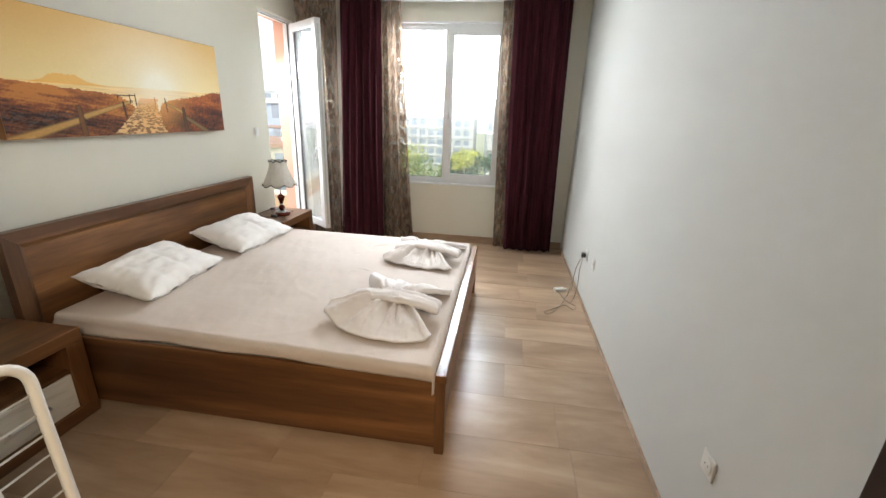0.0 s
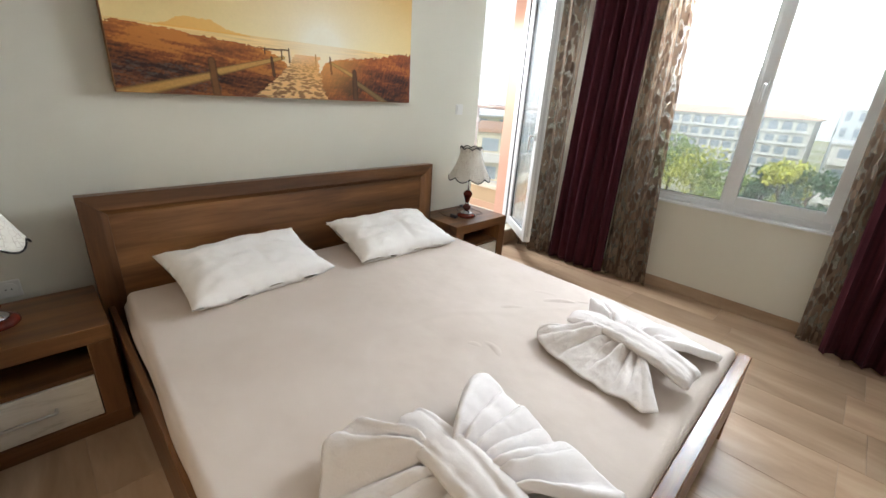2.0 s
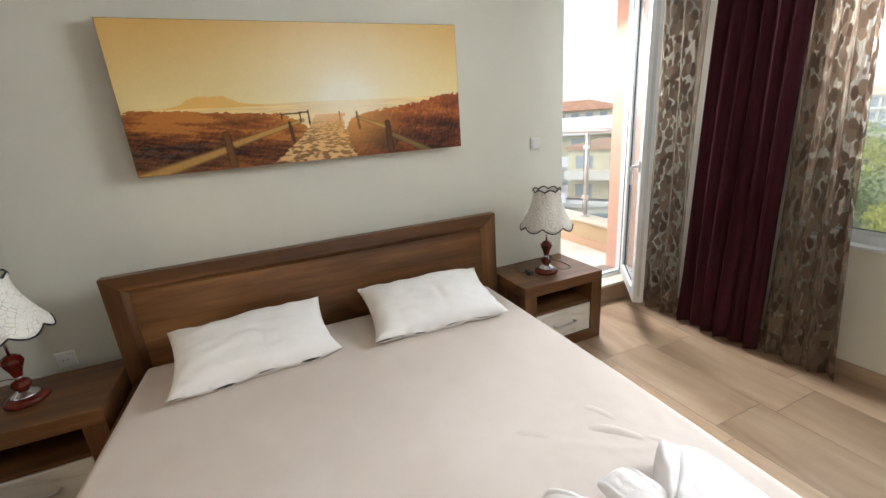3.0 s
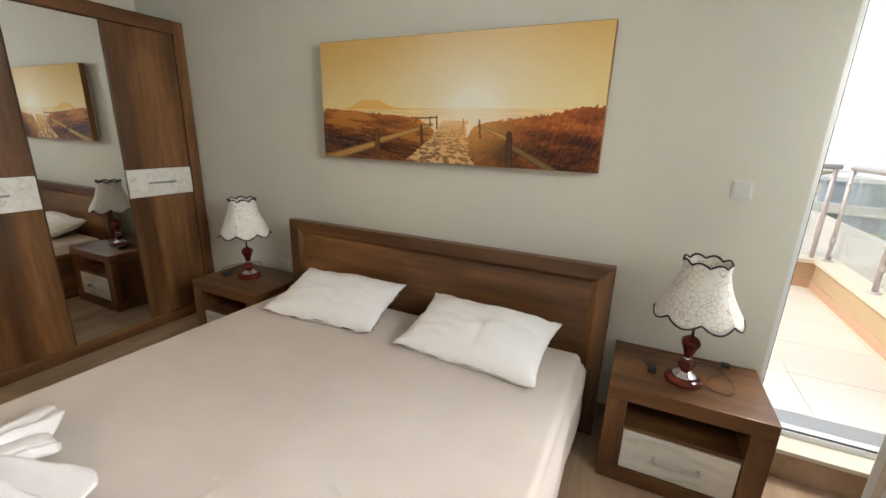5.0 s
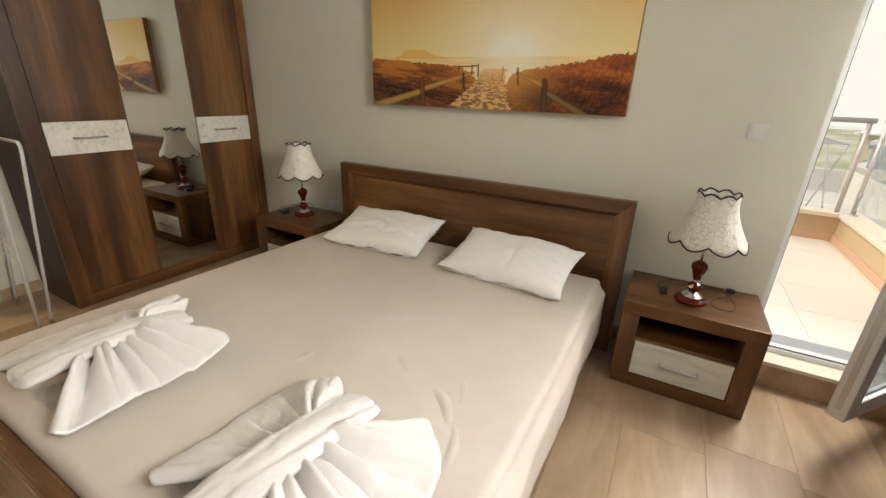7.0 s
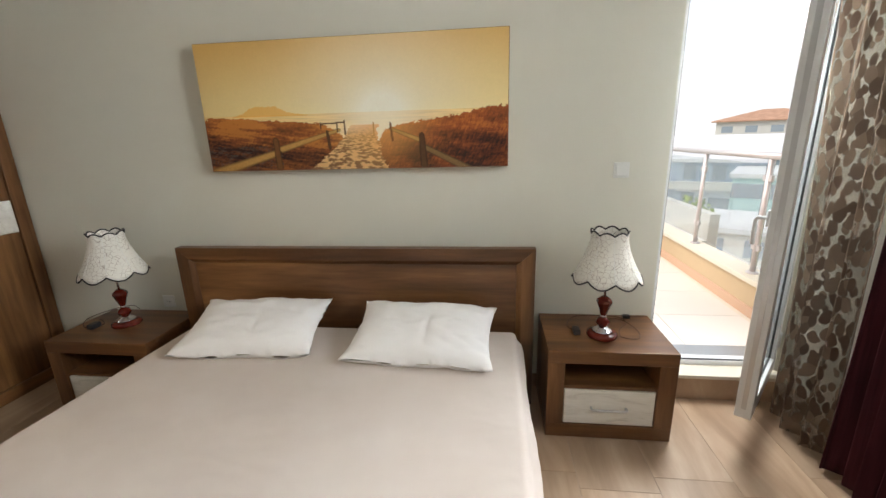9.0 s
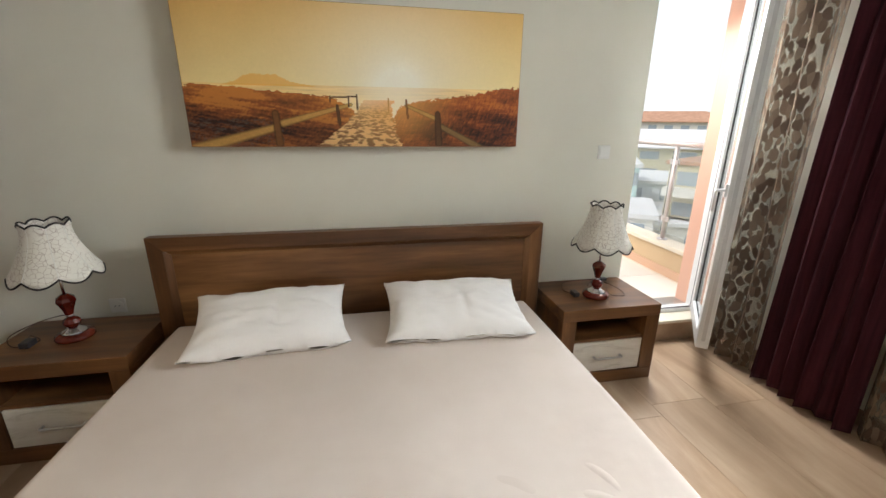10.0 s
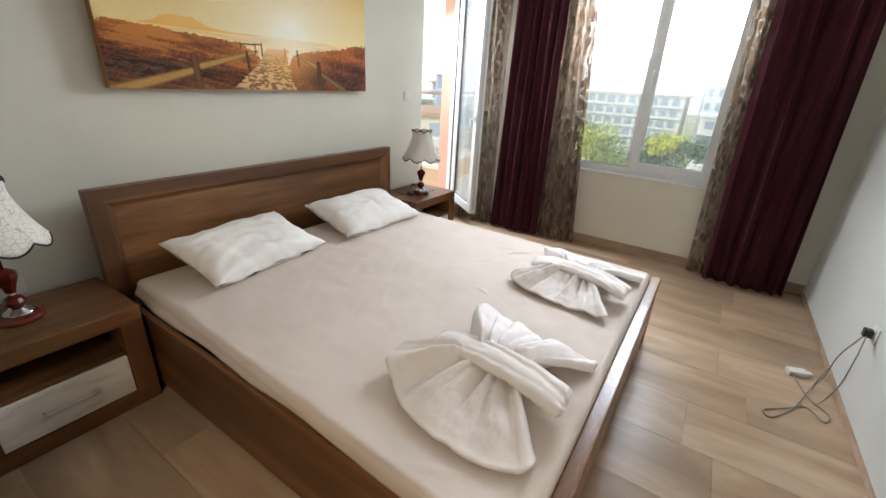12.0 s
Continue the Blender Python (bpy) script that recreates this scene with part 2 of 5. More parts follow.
def grid(bm, nu, nv, fn, closed=False, uv=None):
    """A sheet of nu by nv cells with its points at fn(u, v), u and v from 0 to 1."""
    rows = [[bm.verts.new(fn(i / nu, j / nv)) for i in range(nu if closed else nu + 1)] for j in range(nv + 1)]
    layer = bm.loops.layers.uv.verify() if uv else None
    for j in range(nv):
        for i in range(nu):
            k = (i + 1) % nu if closed else i + 1
            f = bm.faces.new((rows[j][i], rows[j][k], rows[j + 1][k], rows[j + 1][i]))
            f.smooth = True
            if uv:
                for loop, (a, b) in zip(f.loops, ((i, j), (i + 1, j), (i + 1, j + 1), (i, j + 1))):
                    loop[layer].uv = uv(a / nu, b / nv)
    return rows


def lathe(bm, profile, seg=24, cx=0.0, cy=0.0):
    """A turned body: profile is (radius, height) from the bottom up."""
    n = len(profile) - 1

    def point(u, v):
        r, z = profile[round(v * n)]
        a = u * 2 * math.pi
        return (cx + r * math.cos(a), cy + r * math.sin(a), z)

    rows = grid(bm, seg, n, point, closed=True)
    bm.faces.new(rows[0][::-1])
    bm.faces.new(rows[-1])
    return bm


def tube(bm, points, r, seg=8, closed=False):
    """A round tube along points."""
    pts = [Vector(p) for p in points]
    rings = []
    side = None
    for i, p in enumerate(pts):
        a, b = pts[i - 1] if (i or closed) else p, pts[(i + 1) % len(pts)] if (i + 1 < len(pts) or closed) else p
        way = (b - a).normalized()
        if side is None:
            side = way.cross(Vector((0, 0, 1)) if abs(way.z) < 0.9 else Vector((1, 0, 0))).normalized()
        side = (side - way * side.dot(way)).normalized()
        up = way.cross(side)
        rings.append([bm.verts.new(p + (side * math.cos(k * 2 * math.pi / seg) + up * math.sin(k * 2 * math.pi / seg)) * r) for k in range(seg)])
    for i in range(len(rings) if closed else len(rings) - 1):
        a, b = rings[i], rings[(i + 1) % len(rings)]
        for k in range(seg):
            bm.faces.new((a[k], a[(k + 1) % seg], b[(k + 1) % seg], b[k])).smooth = True
    if not closed:
        bm.faces.new(rings[0][::-1])
        bm.faces.new(rings[-1])
    return bm


def arc(points, steps=8):
    """Smooth curve through points (Catmull-Rom)."""
    p = [Vector(q) for q in points]
    p = [2 * p[0] - p[1]] + p + [2 * p[-1] - p[-2]]
    out = []
    for i in range(1, len(p) - 2):
        for s in range(steps):
            t = s / steps
            a, b, c, d = p[i - 1:i + 3]
            out.append(0.5 * (2 * b + (c - a) * t + (2 * a - 5 * b + 4 * c - d) * t * t + (3 * b - a - 3 * c + d) * t ** 3))
    return out + [p[-2]]


def thing(name, x, y, z, label="", category="", group="", turn=0.0):
    ob = new(name)
    ob.empty_display_size = 0.1
    ob.matrix_basis = pose(x, y, z, 0, 0, turn)
    return tagged(ob, label, category, group)


def part(name, bm, material, parent=None, label="", kind="", at=None):
    bmesh.ops.recalc_face_normals(bm, faces=bm.faces[:])
    mesh = bpy.data.meshes.new(name)
    bm.to_mesh(mesh)
    bm.free()
    for m in material if isinstance(material, (list, tuple)) else [material]:
        mesh.materials.append(m)
    ob = new(name, mesh)
    if parent:
        ob.parent = parent
    if at:
        ob.matrix_basis = at
    return tagged(ob, label, "", "", kind)


def structure(name, bm, material, label=""):
    return tagged(part(name, bm, material), label, "", "", "structure")


def soften(ob, width=0.003, segments=2):
    mod = ob.modifiers.new("bevel", "BEVEL")
    mod.width, mod.segments, mod.limit_method = width, segments, "ANGLE"
    return ob


def thicken(ob, t):
    mod = ob.modifiers.new("solidify", "SOLIDIFY")
    mod.thickness, mod.offset = t, 0
    return ob


# ---- the room ----
W, E, S, N, H = -2.485, 0.88, 0.0, 5.26, 2.78
DY0, DY1, DZ = 4.475, 5.19, 2.54      # balcony door opening
WX0, WX1, WZ0, WZ1 = -1.305, 0.03, 0.745, 2.555  # window opening
RX0, RX1, RZ = -0.27, 0.64, 2.3      # room door opening
floor = structure("floor", boxes((W - 0.02, E + 0.02, S - 0.13, N + 0.02, -0.12, -0.004)), grout, "beige wood-look porcelain tile floor with thin joints")
wall_west = structure("wall_west", boxes((W - 0.12, W, S - 0.12, DY0, 0, H), (W - 0.12, W, DY1, N + 0.12, 0, H), (W - 0.12, W, DY0, DY1, DZ, H), (W - 0.12, W, DY0, DY1, -0.1, 0.155)), wall_paint, "warm greige painted wall")
wall_north = structure("wall_north", boxes((W, WX0, N, N + 0.12, 0, H), (WX1, E, N, N + 0.12, 0, H), (WX0, WX1, N, N + 0.12, 0, WZ0), (WX0, WX1, N, N + 0.12, WZ1, H)), wall_paint, "warm greige painted window wall")
wall_east = structure("wall_east", boxes((E, E + 0.14, S, N + 0.12, 0, H)), east_tone, "plain light greige painted wall")
wall_south = structure("wall_south", boxes((W, RX0 - 0.03, S - 0.12, S, 0, H), (RX1 + 0.03, E + 0.14, S - 0.12, S, 0, H), (RX0 - 0.03, RX1 + 0.03, S - 0.12, S, RZ + 0.03, H)), wall_paint, "greige painted wall around the room door")
ceiling = structure("ceiling", boxes((W - 0.12, E + 0.14, S - 0.12, N + 0.12, H, H + 0.15)), ceiling_paint, "plain white ceiling")
facade = structure("facade", boxes((W - 0.25, W - 0.12, -3.2, DY0, -14, H + 0.6), (W - 0.25, W - 0.12, DY1, N + 0.32, -14, H + 0.6), (W - 0.25, W - 0.12, DY0, DY1, DZ, H + 0.6), (W - 0.25, W - 0.12, DY0, DY1, -14, 0.155),
                    (W - 0.12, WX0, N + 0.12, N + 0.32, -14, H + 0.6), (WX1, 6, N + 0.12, N + 0.32, -14, H + 0.6), (WX0, WX1, N + 0.12, N + 0.32, -14, WZ0), (WX0, WX1, N + 0.12, N + 0.32, WZ1, H + 0.6)), salmon_render, "salmon-coloured rendered outer wall")
step = structure("door_step", boxes((W, W + 0.075, DY0 - 0.03, DY1 + 0.02, 0, 0.138), bevel=0.003), tile, "wood-look tiled riser below the balcony door")
threshold = structure("door_threshold", boxes((W - 0.27, W - 0.11, DY0, DY1, 0.15, 0.174), bevel=0.003), brushed, "grey metal threshold of the balcony door")
ledge = structure("door_ledge", boxes((W - 0.05, W + 0.085, DY0 - 0.035, DY1 + 0.02, 0.138, 0.16), bevel=0.003), stone_cap, "pale stone ledge on the tiled riser")


def skirting(name, *span):
    return structure(name, boxes(span, bevel=0.002), tile, "wood-look tile skirting")


skirting("baseboard_north", W, E - 0.012, N - 0.012, N, 0, 0.09)
skirting("baseboard_west", W, W + 0.012, 0.62, DY0 - 0.03, 0, 0.085)
skirting("baseboard_south", -0.88, RX0 - 0.115, S, S + 0.012, 0, 0.085)
skirting("baseboard_east", E - 0.012, E, 0.92, N, 0, 0.03)

# hall beyond the room door
hall_floor = structure("hall_floor", boxes((-1.8, 2.0, -2.4, S - 0.13, -0.12, -0.004)), grout, "warm brown wood-look hall floor")
structure("hall_wall_south", boxes((-1.8, -0.42, -2.4, -2.2, 0, 2.7), (0.5, 2.0, -2.4, -2.2, 0, 2.7), (-0.42, 0.5, -2.4, -2.2, 2.2, 2.7)), wall_paint)
structure("hall_wall_west", boxes((-1.8, -1.66, -2.2, S - 0.12, 0, 2.7)), wall_paint)
structure("hall_wall_east", boxes((1.86, 2.0, -2.2, S - 0.12, 0, 2.7)), wall_paint)
structure("hall_wall_north", boxes((-1.66, -1.65, S - 0.2, S - 0.121, 0, 2.7), (E + 0.14, 1.86, S - 0.24, S - 0.121, 0, 2.7)), wall_paint)
structure("hall_ceiling", boxes((-1.8, 2.0, -2.4, S - 0.121, 2.7, 2.8)), ceiling_paint)
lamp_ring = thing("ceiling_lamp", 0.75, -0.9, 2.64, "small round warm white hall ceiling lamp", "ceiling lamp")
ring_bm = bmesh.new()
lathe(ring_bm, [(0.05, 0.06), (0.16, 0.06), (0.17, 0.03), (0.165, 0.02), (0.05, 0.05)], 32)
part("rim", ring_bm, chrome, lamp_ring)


def casing(name, x0, x1, ytop, z1, front, back, label, w=0.09):
    """Door casing round an opening in a wall that runs along x."""
    ob = structure(name, boxes((x0 - w, x0, back - 0.012, front + 0.012, 0, z1 + w), (x1, x1 + w, back - 0.012, front + 0.012, 0, z1 + w), (x0, x1, back - 0.012, front + 0.012, z1, z1 + w)), casing_wood, label)
    return soften(ob, 0.004)


room_casing = casing("trim", RX0, RX1, S, RZ, S, S - 0.12, "brown wooden casing round the open room door", 0.11)
hall_casing = casing("trim", -0.42, 0.5, -2.2, 2.2, -2.2, -2.32, "brown wooden casing round the entrance door", 0.22)


def door_leaf(name, w, h, label, handle_x, sides=(1, -1)):
    root = thing(name, 0, 0, 0, label, "door")
    leaf = soften(part("leaf", boxes((0, w, -0.02, 0.02, 0.008, h)), door_wood, root), 0.003)
    for z0, z1 in ((0.2, 0.95), (1.15, h - 0.2)):
        fr = bmesh.new()
        for s in (0.021, -0.021):
            e = 0.006 if s > 0 else -0.006
            for a in ((0.14, w - 0.14, z0, z0 + 0.02), (0.14, w - 0.14, z1 - 0.02, z1), (0.14, 0.16, z0 + 0.02, z1 - 0.02), (w - 0.16, w - 0.14, z0 + 0.02, z1 - 0.02)):
                box(fr, a[0], a[1], min(s, s + e), max(s, s + e), a[2], a[3])
        part("moulding", fr, door_wood, root)
    for s in sides:
        hb = bmesh.new()
        tube(hb, [(handle_x, s * 0.021, 1.02), (handle_x, s * 0.06, 1.02), (handle_x + 0.015, s * 0.065, 1.02), (handle_x - 0.12 if handle_x > w / 2 else handle_x + 0.12, s * 0.065, 1.02)], 0.009)
        box(hb, handle_x - 0.02, handle_x + 0.02, min(s * 0.02, s * 0.028), max(s * 0.02, s * 0.028), 0.92, 1.1)
        part("handle", hb, brushed, root)
    return root


room_door = door_leaf("room_door", 0.86, 2.28, "dark brown wooden room door, open flat against the plain wall", 0.82, ())
room_door.matrix_basis = pose(0.852, S + 0.03, 0, 0, 0, 89.5)
entrance = door_leaf("entrance_door", 0.92, 2.19, "closed dark brown entrance door with a white notice", 0.84)
entrance.matrix_basis = pose(-0.42, -2.23, 0, 0, 0, 0)
for z in (0.32, 1.0, 1.85):
    hb = bmesh.new()
    lathe(hb, [(0.009, z), (0.009, z + 0.1)], 12, 0.004, 0.034)
    part("hinge", hb, brushed, entrance)
notice = thing("notice", 0.0, -2.21, 1.4, "white paper notice on the entrance door", "notice")
part("sheet", boxes((-0.1, 0.1, 0.0, 0.002, -0.14, 0.14)), plastic_white, notice)
lines = bmesh.new()
for i in range(7):
    box(lines, -0.075, 0.075 - 0.02 * (i % 3), 0.002, 0.003, 0.09 - i * 0.03, 0.096 - i * 0.03)
part("text_bars", lines, cable_grey, notice)


# ---- window and balcony door ----
def frame_ring(x0, x1, z0, z1, w, y0, y1):
    """Four mitre-like bars of a frame in a plane along x."""
    bm = boxes((x0, x0 + w, y0, y1, z0, z1), (x1 - w, x1, y0, y1, z0, z1), (x0 + w, x1 - w, y0, y1, z0, z0 + w), (x0 + w, x1 - w, y0, y1, z1 - w, z1))
    return bm


def handle_bm(s=1):
    bm = boxes((-0.014, 0.014, -0.012, 0, -0.035, 0.035))
    tube(bm, [(0, -0.01, 0), (0, -0.045, 0), (0, -0.05, -0.01), (0, -0.05, -0.12)], 0.009)
    return bm


window = thing("window_1", (WX0 + WX1) / 2, N + 0.09, WZ0, "two-part white plastic window above the bed's far side", "window")
window["kind"] = "structure"
ww, wh = (WX1 - WX0) / 2, WZ1 - WZ0
soften(part("window_frame", frame_ring(-ww, ww, 0, wh, 0.05, -0.035, 0.035), upvc, window), 0.004)
soften(part("mullion", boxes((-0.03, 0.03, -0.035, 0.035, 0.05, wh - 0.05)), upvc, window), 0.004)
soften(part("sash", frame_ring(-0.018, ww - 0.03, 0.05, wh - 0.05, 0.073, -0.05, -0.034), upvc, window), 0.005)
soften(part("sash", frame_ring(-0.006, ww - 0.042, 0.062, wh - 0.062, 0.058, -0.034, 0.02), upvc, window), 0.002)
soften(part("glazing_bead", frame_ring(-ww + 0.05, -0.03, 0.05, wh - 0.05, 0.018, -0.025, 0.02), upvc, window), 0.002)
for x0, x1, z in ((-ww + 0.068, -0.048, 0.068), (0.05, ww - 0.098, 0.118)):
    for y in (-0.01, 0.01):
        p = part("pane", boxes((x0, x1, y - 0.002, y + 0.002, z, wh - z)), window_glass, window)
        p.visible_shadow = False
for x0, x1, z in ((-ww + 0.066, -0.046, 0.066), (0.048, ww - 0.096, 0.116)):
    part("gasket", frame_ring(x0, x1, z, wh - z, 0.004, -0.012, 0.012), gasket, window)
part("window_handle", handle_bm(), upvc, window, "white window handle", at=pose(0.018, -0.05, 0.9))
sill = soften(structure("window_sill", boxes((WX0, WX1, N - 0.02, N + 0.055, WZ0 - 0.012, WZ0 + 0.004)), upvc, "thin white inner window sill"), 0.004)
soften(structure("window_head_trim", boxes((WX0, WX1, N - 0.004, N + 0.055, WZ1 - 0.004, WZ1 + 0.012)), upvc), 0.002)

bdoor = thing("door_1", W - 0.075, (DY0 + DY1) / 2, 0.16, "white plastic glazed balcony door, open into the room", "door")
bdoor["kind"] = "structure"
dw, dh = (DY1 - DY0) / 2, DZ - 0.16
turned = pose(0, 0, 0, 0, 0, 90)
soften(part("door_frame", frame_ring(-dw, dw, 0, dh, 0.03, -0.035, 0.035), upvc, bdoor, at=turned), 0.003)
part("gasket", frame_ring(-dw + 0.028, dw - 0.028, 0.028, dh - 0.028, 0.005, -0.03, -0.015), gasket, bdoor, at=turned)
leaf = new("door_leaf")
leaf.parent = bdoor
leaf_w = 0.65
leaf.matrix_basis = pose(0.085, dw - 0.05, 0.045, 0, 0, -39)
soften(part("leaf_frame", frame_ring(0, leaf_w, 0.0, dh - 0.09, 0.085, -0.034, 0.034), upvc, leaf), 0.005)
for y in (-0.01, 0.01):
    lp = part("pane", boxes((0.085, leaf_w - 0.085, y - 0.002, y + 0.002, 0.085, dh - 0.175)), leaf_glass, leaf)
    lp.visible_shadow = False
part("leaf_gasket", frame_ring(0.08, leaf_w - 0.08, 0.08, dh - 0.17, 0.006, -0.017, 0.017), gasket, leaf)
part("door_handle", handle_bm(), upvc, leaf, "white door handle", at=pose(leaf_w - 0.045, -0.034, 0.95))
part("lock_strip", boxes((leaf_w, leaf_w + 0.003, -0.01, 0.01, 0.05, dh - 0.15)), brushed, leaf, "steel lock strip")
for z in (0.12, 1.1, 2.1):
    hb = bmesh.new()
    lathe(hb, [(0.011, z), (0.011, z + 0.09)], 12, -0.008, 0.03)
    part("hinge", hb, upvc, leaf)


# ---- balcony ----
BX0, BY0, BY1 = -5.3, -3.0, 5.48
balcony = structure("balcony_floor", boxes((BX0, W - 0.25, BY0, BY1 + 0.14, -0.1, 0.16)), stone_cap, "pale tiled balcony floor")
parapet = structure("balcony_parapet", boxes((BX0 - 0.14, W - 0.25, BY1, BY1 + 0.14, -0.2, 0.415), (BX0 - 0.14, BX0, BY0, BY1, -0.2, 0.415)), ochre, "low ochre balcony parapet")
soften(structure("parapet_cap", boxes((BX0 - 0.17, W - 0.25, BY1 - 0.03, BY1 + 0.17, 0.415, 0.455), (BX0 - 0.17, BX0 + 0.03, BY0, BY1 - 0.03, 0.415, 0.455)), stone_cap, "pale stone cap on the balcony parapet"), 0.006)
skirt = structure("balcony_skirting", boxes((BX0, W - 0.25, BY1 - 0.012, BY1, 0.16, 0.24), (BX0, BX0 + 0.012, BY0, BY1 - 0.012, 0.16, 0.24)), plaster("skirting_tile", srgb(206, 172, 146)))

railing = thing("balcony_railing", -4.0, BY1 + 0.07, 0.455, "steel and glass railing on the balcony parapet", "railing")
for x in (-1.28, -0.34, 0.59, 1.1):
    pb = bmesh.new()
    tube(pb, [(x, 0, 0), (x, 0, 0.86)], 0.021, 12)
    lathe(pb, [(0.045, 0.0), (0.045, 0.008), (0.024, 0.014)], 16, x, 0)
    part("post", pb, rail_steel, railing)
    for z in (0.18, 0.7):
        part("clamp", boxes((x - 0.05, x + 0.05, -0.014, 0.014, z, z + 0.045), bevel=0.004), rail_steel, railing)
for x0, x1 in ((-1.24, -0.38), (-0.3, 0.55), (0.63, 1.06)):
    gp = part("pane", boxes((x0, x1, -0.005, 0.005, 0.07, 0.82)), glass, railing)
    gp.visible_shadow = False
rb = bmesh.new()
tube(rb, [(-1.3, 0, 0.88), (1.14, 0, 0.88)], 0.024, 12)
part("handrail", rb, rail_steel, railing)
end_railing = thing("balcony_railing", BX0 - 0.07, 4.0, 0.455, "steel and glass railing at the balcony's narrow end", "railing")
for y in (-1.2, -0.25, 0.7, 1.45):
    pb = bmesh.new()
    tube(pb, [(0, y, 0), (0, y, 0.86)], 0.021, 12)
    part("post", pb, rail_steel, end_railing)
for y0, y1 in ((-1.16, -0.29), (-0.21, 0.66), (0.74, 1.41)):
    gp = part("pane", boxes((-0.005, 0.005, y0, y1, 0.07, 0.82)), glass, end_railing)
    gp.visible_shadow = False
rb = bmesh.new()
tube(rb, [(0, -3.0, 0.88), (0, 1.49, 0.88)], 0.024, 12)
part("handrail", rb, rail_steel, end_railing)

# clothes airer on the neighbour's balcony
def airer(x, y, z):
    root = thing("clothes_airer", x, y, z, "folding metal clothes airer with dark washing", "clothes airer")
    fb = bmesh.new()
    for s in (-0.28, 0.28):
        tube(fb, [(-0.4, s, 0), (0.4, s, 0.9)], 0.01)
        tube(fb, [(0.4, s, 0), (-0.4, s, 0.9)], 0.01)
    for s in (-0.4, 0.4):
        tube(fb, [(s, -0.28, 0.9), (s, 0.28, 0.9)], 0.01)
    part("frame", fb, brushed, root)
    wb = bmesh.new()
    for i in range(9):
        tube(wb, [(-0.4 + i * 0.1, -0.28, 0.9), (-0.4 + i * 0.1, 0.28, 0.9)], 0.003, 5)
    part("wires", wb, brushed, root)
    cloth = bmesh.new()
    grid(cloth, 14, 8, lambda u, v: (-0.3 + 0.5 * u, 0.05 + 0.03 * math.sin(9 * u), 0.9 - 0.55 * v + 0.02 * math.sin(14 * u)))
    thicken(part("garment", cloth, plastic_dark, root, "dark garment"), 0.004)
    return root


structure("neighbour_balcony", boxes((-8.6, BX0 - 0.3, 2.0, 6.3, -0.3, 0.16), (-8.6, BX0 - 0.3, 6.3, 6.42, -0.3, 0.5), (-8.72, -8.6, 2.0, 6.42, -0.3, 0.5)), white_render, "pale neighbouring balcony")
airer(-6.6, 5.3, 0.16)


# ---- things of the room ----
def nightstand():
    """Front at x = 0, its run along y, 0.5 m wide for a niche over a drawer."""
    root = thing("nightstand", 0, 0, 0, "walnut nightstand with an open niche and pale drawer", "nightstand", "nightstands beside the bed")
    w, d, h = 0.31, 0.45, 0.495
    soften(part("top", boxes((-d, 0, -w, w, 0.425, h)), walnut_y, root), 0.003)
    soften(part("base", boxes((-d, 0, -w, w, 0, 0.075)), walnut_y, root), 0.003)
    for s in (-1, 1):
        a, b = sorted((s * w, s * (w - 0.085)))
        soften(part("side", boxes((-d, 0, a, b, 0.075, 0.425)), walnut_z, root), 0.002)
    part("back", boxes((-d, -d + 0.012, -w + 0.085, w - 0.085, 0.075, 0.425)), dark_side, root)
    part("shelf", boxes((-d + 0.012, -0.015, -w + 0.085, w - 0.085, 0.278, 0.296)), walnut_y, root)
    drawer = soften(part("drawer", boxes((-0.035, -0.008, -w + 0.089, w - 0.089, 0.08, 0.274)), pale, root, "pale wood-grained drawer front"), 0.002)
    hb = bmesh.new()
    tube(hb, [(-0.008, -0.085, 0.178), (0.014, -0.085, 0.178), (0.02, -0.078, 0.178), (0.02, 0.078, 0.178), (0.014, 0.085, 0.178), (-0.008, 0.085, 0.178)], 0.0065)
    part("handle", hb, brushed, drawer, "brushed steel bar handle")
    return root


stand_south = nightstand()
stand_south.matrix_basis = pose(-1.955, 1.39, 0)
stand_south["label"] = "walnut nightstand with niche and pale drawer beside the wardrobe"
stand_north = copy_thing(stand_south, pose(-2.03, 4.143, 0))
stand_north["label"] = "walnut nightstand with niche and pale drawer by the balcony door"


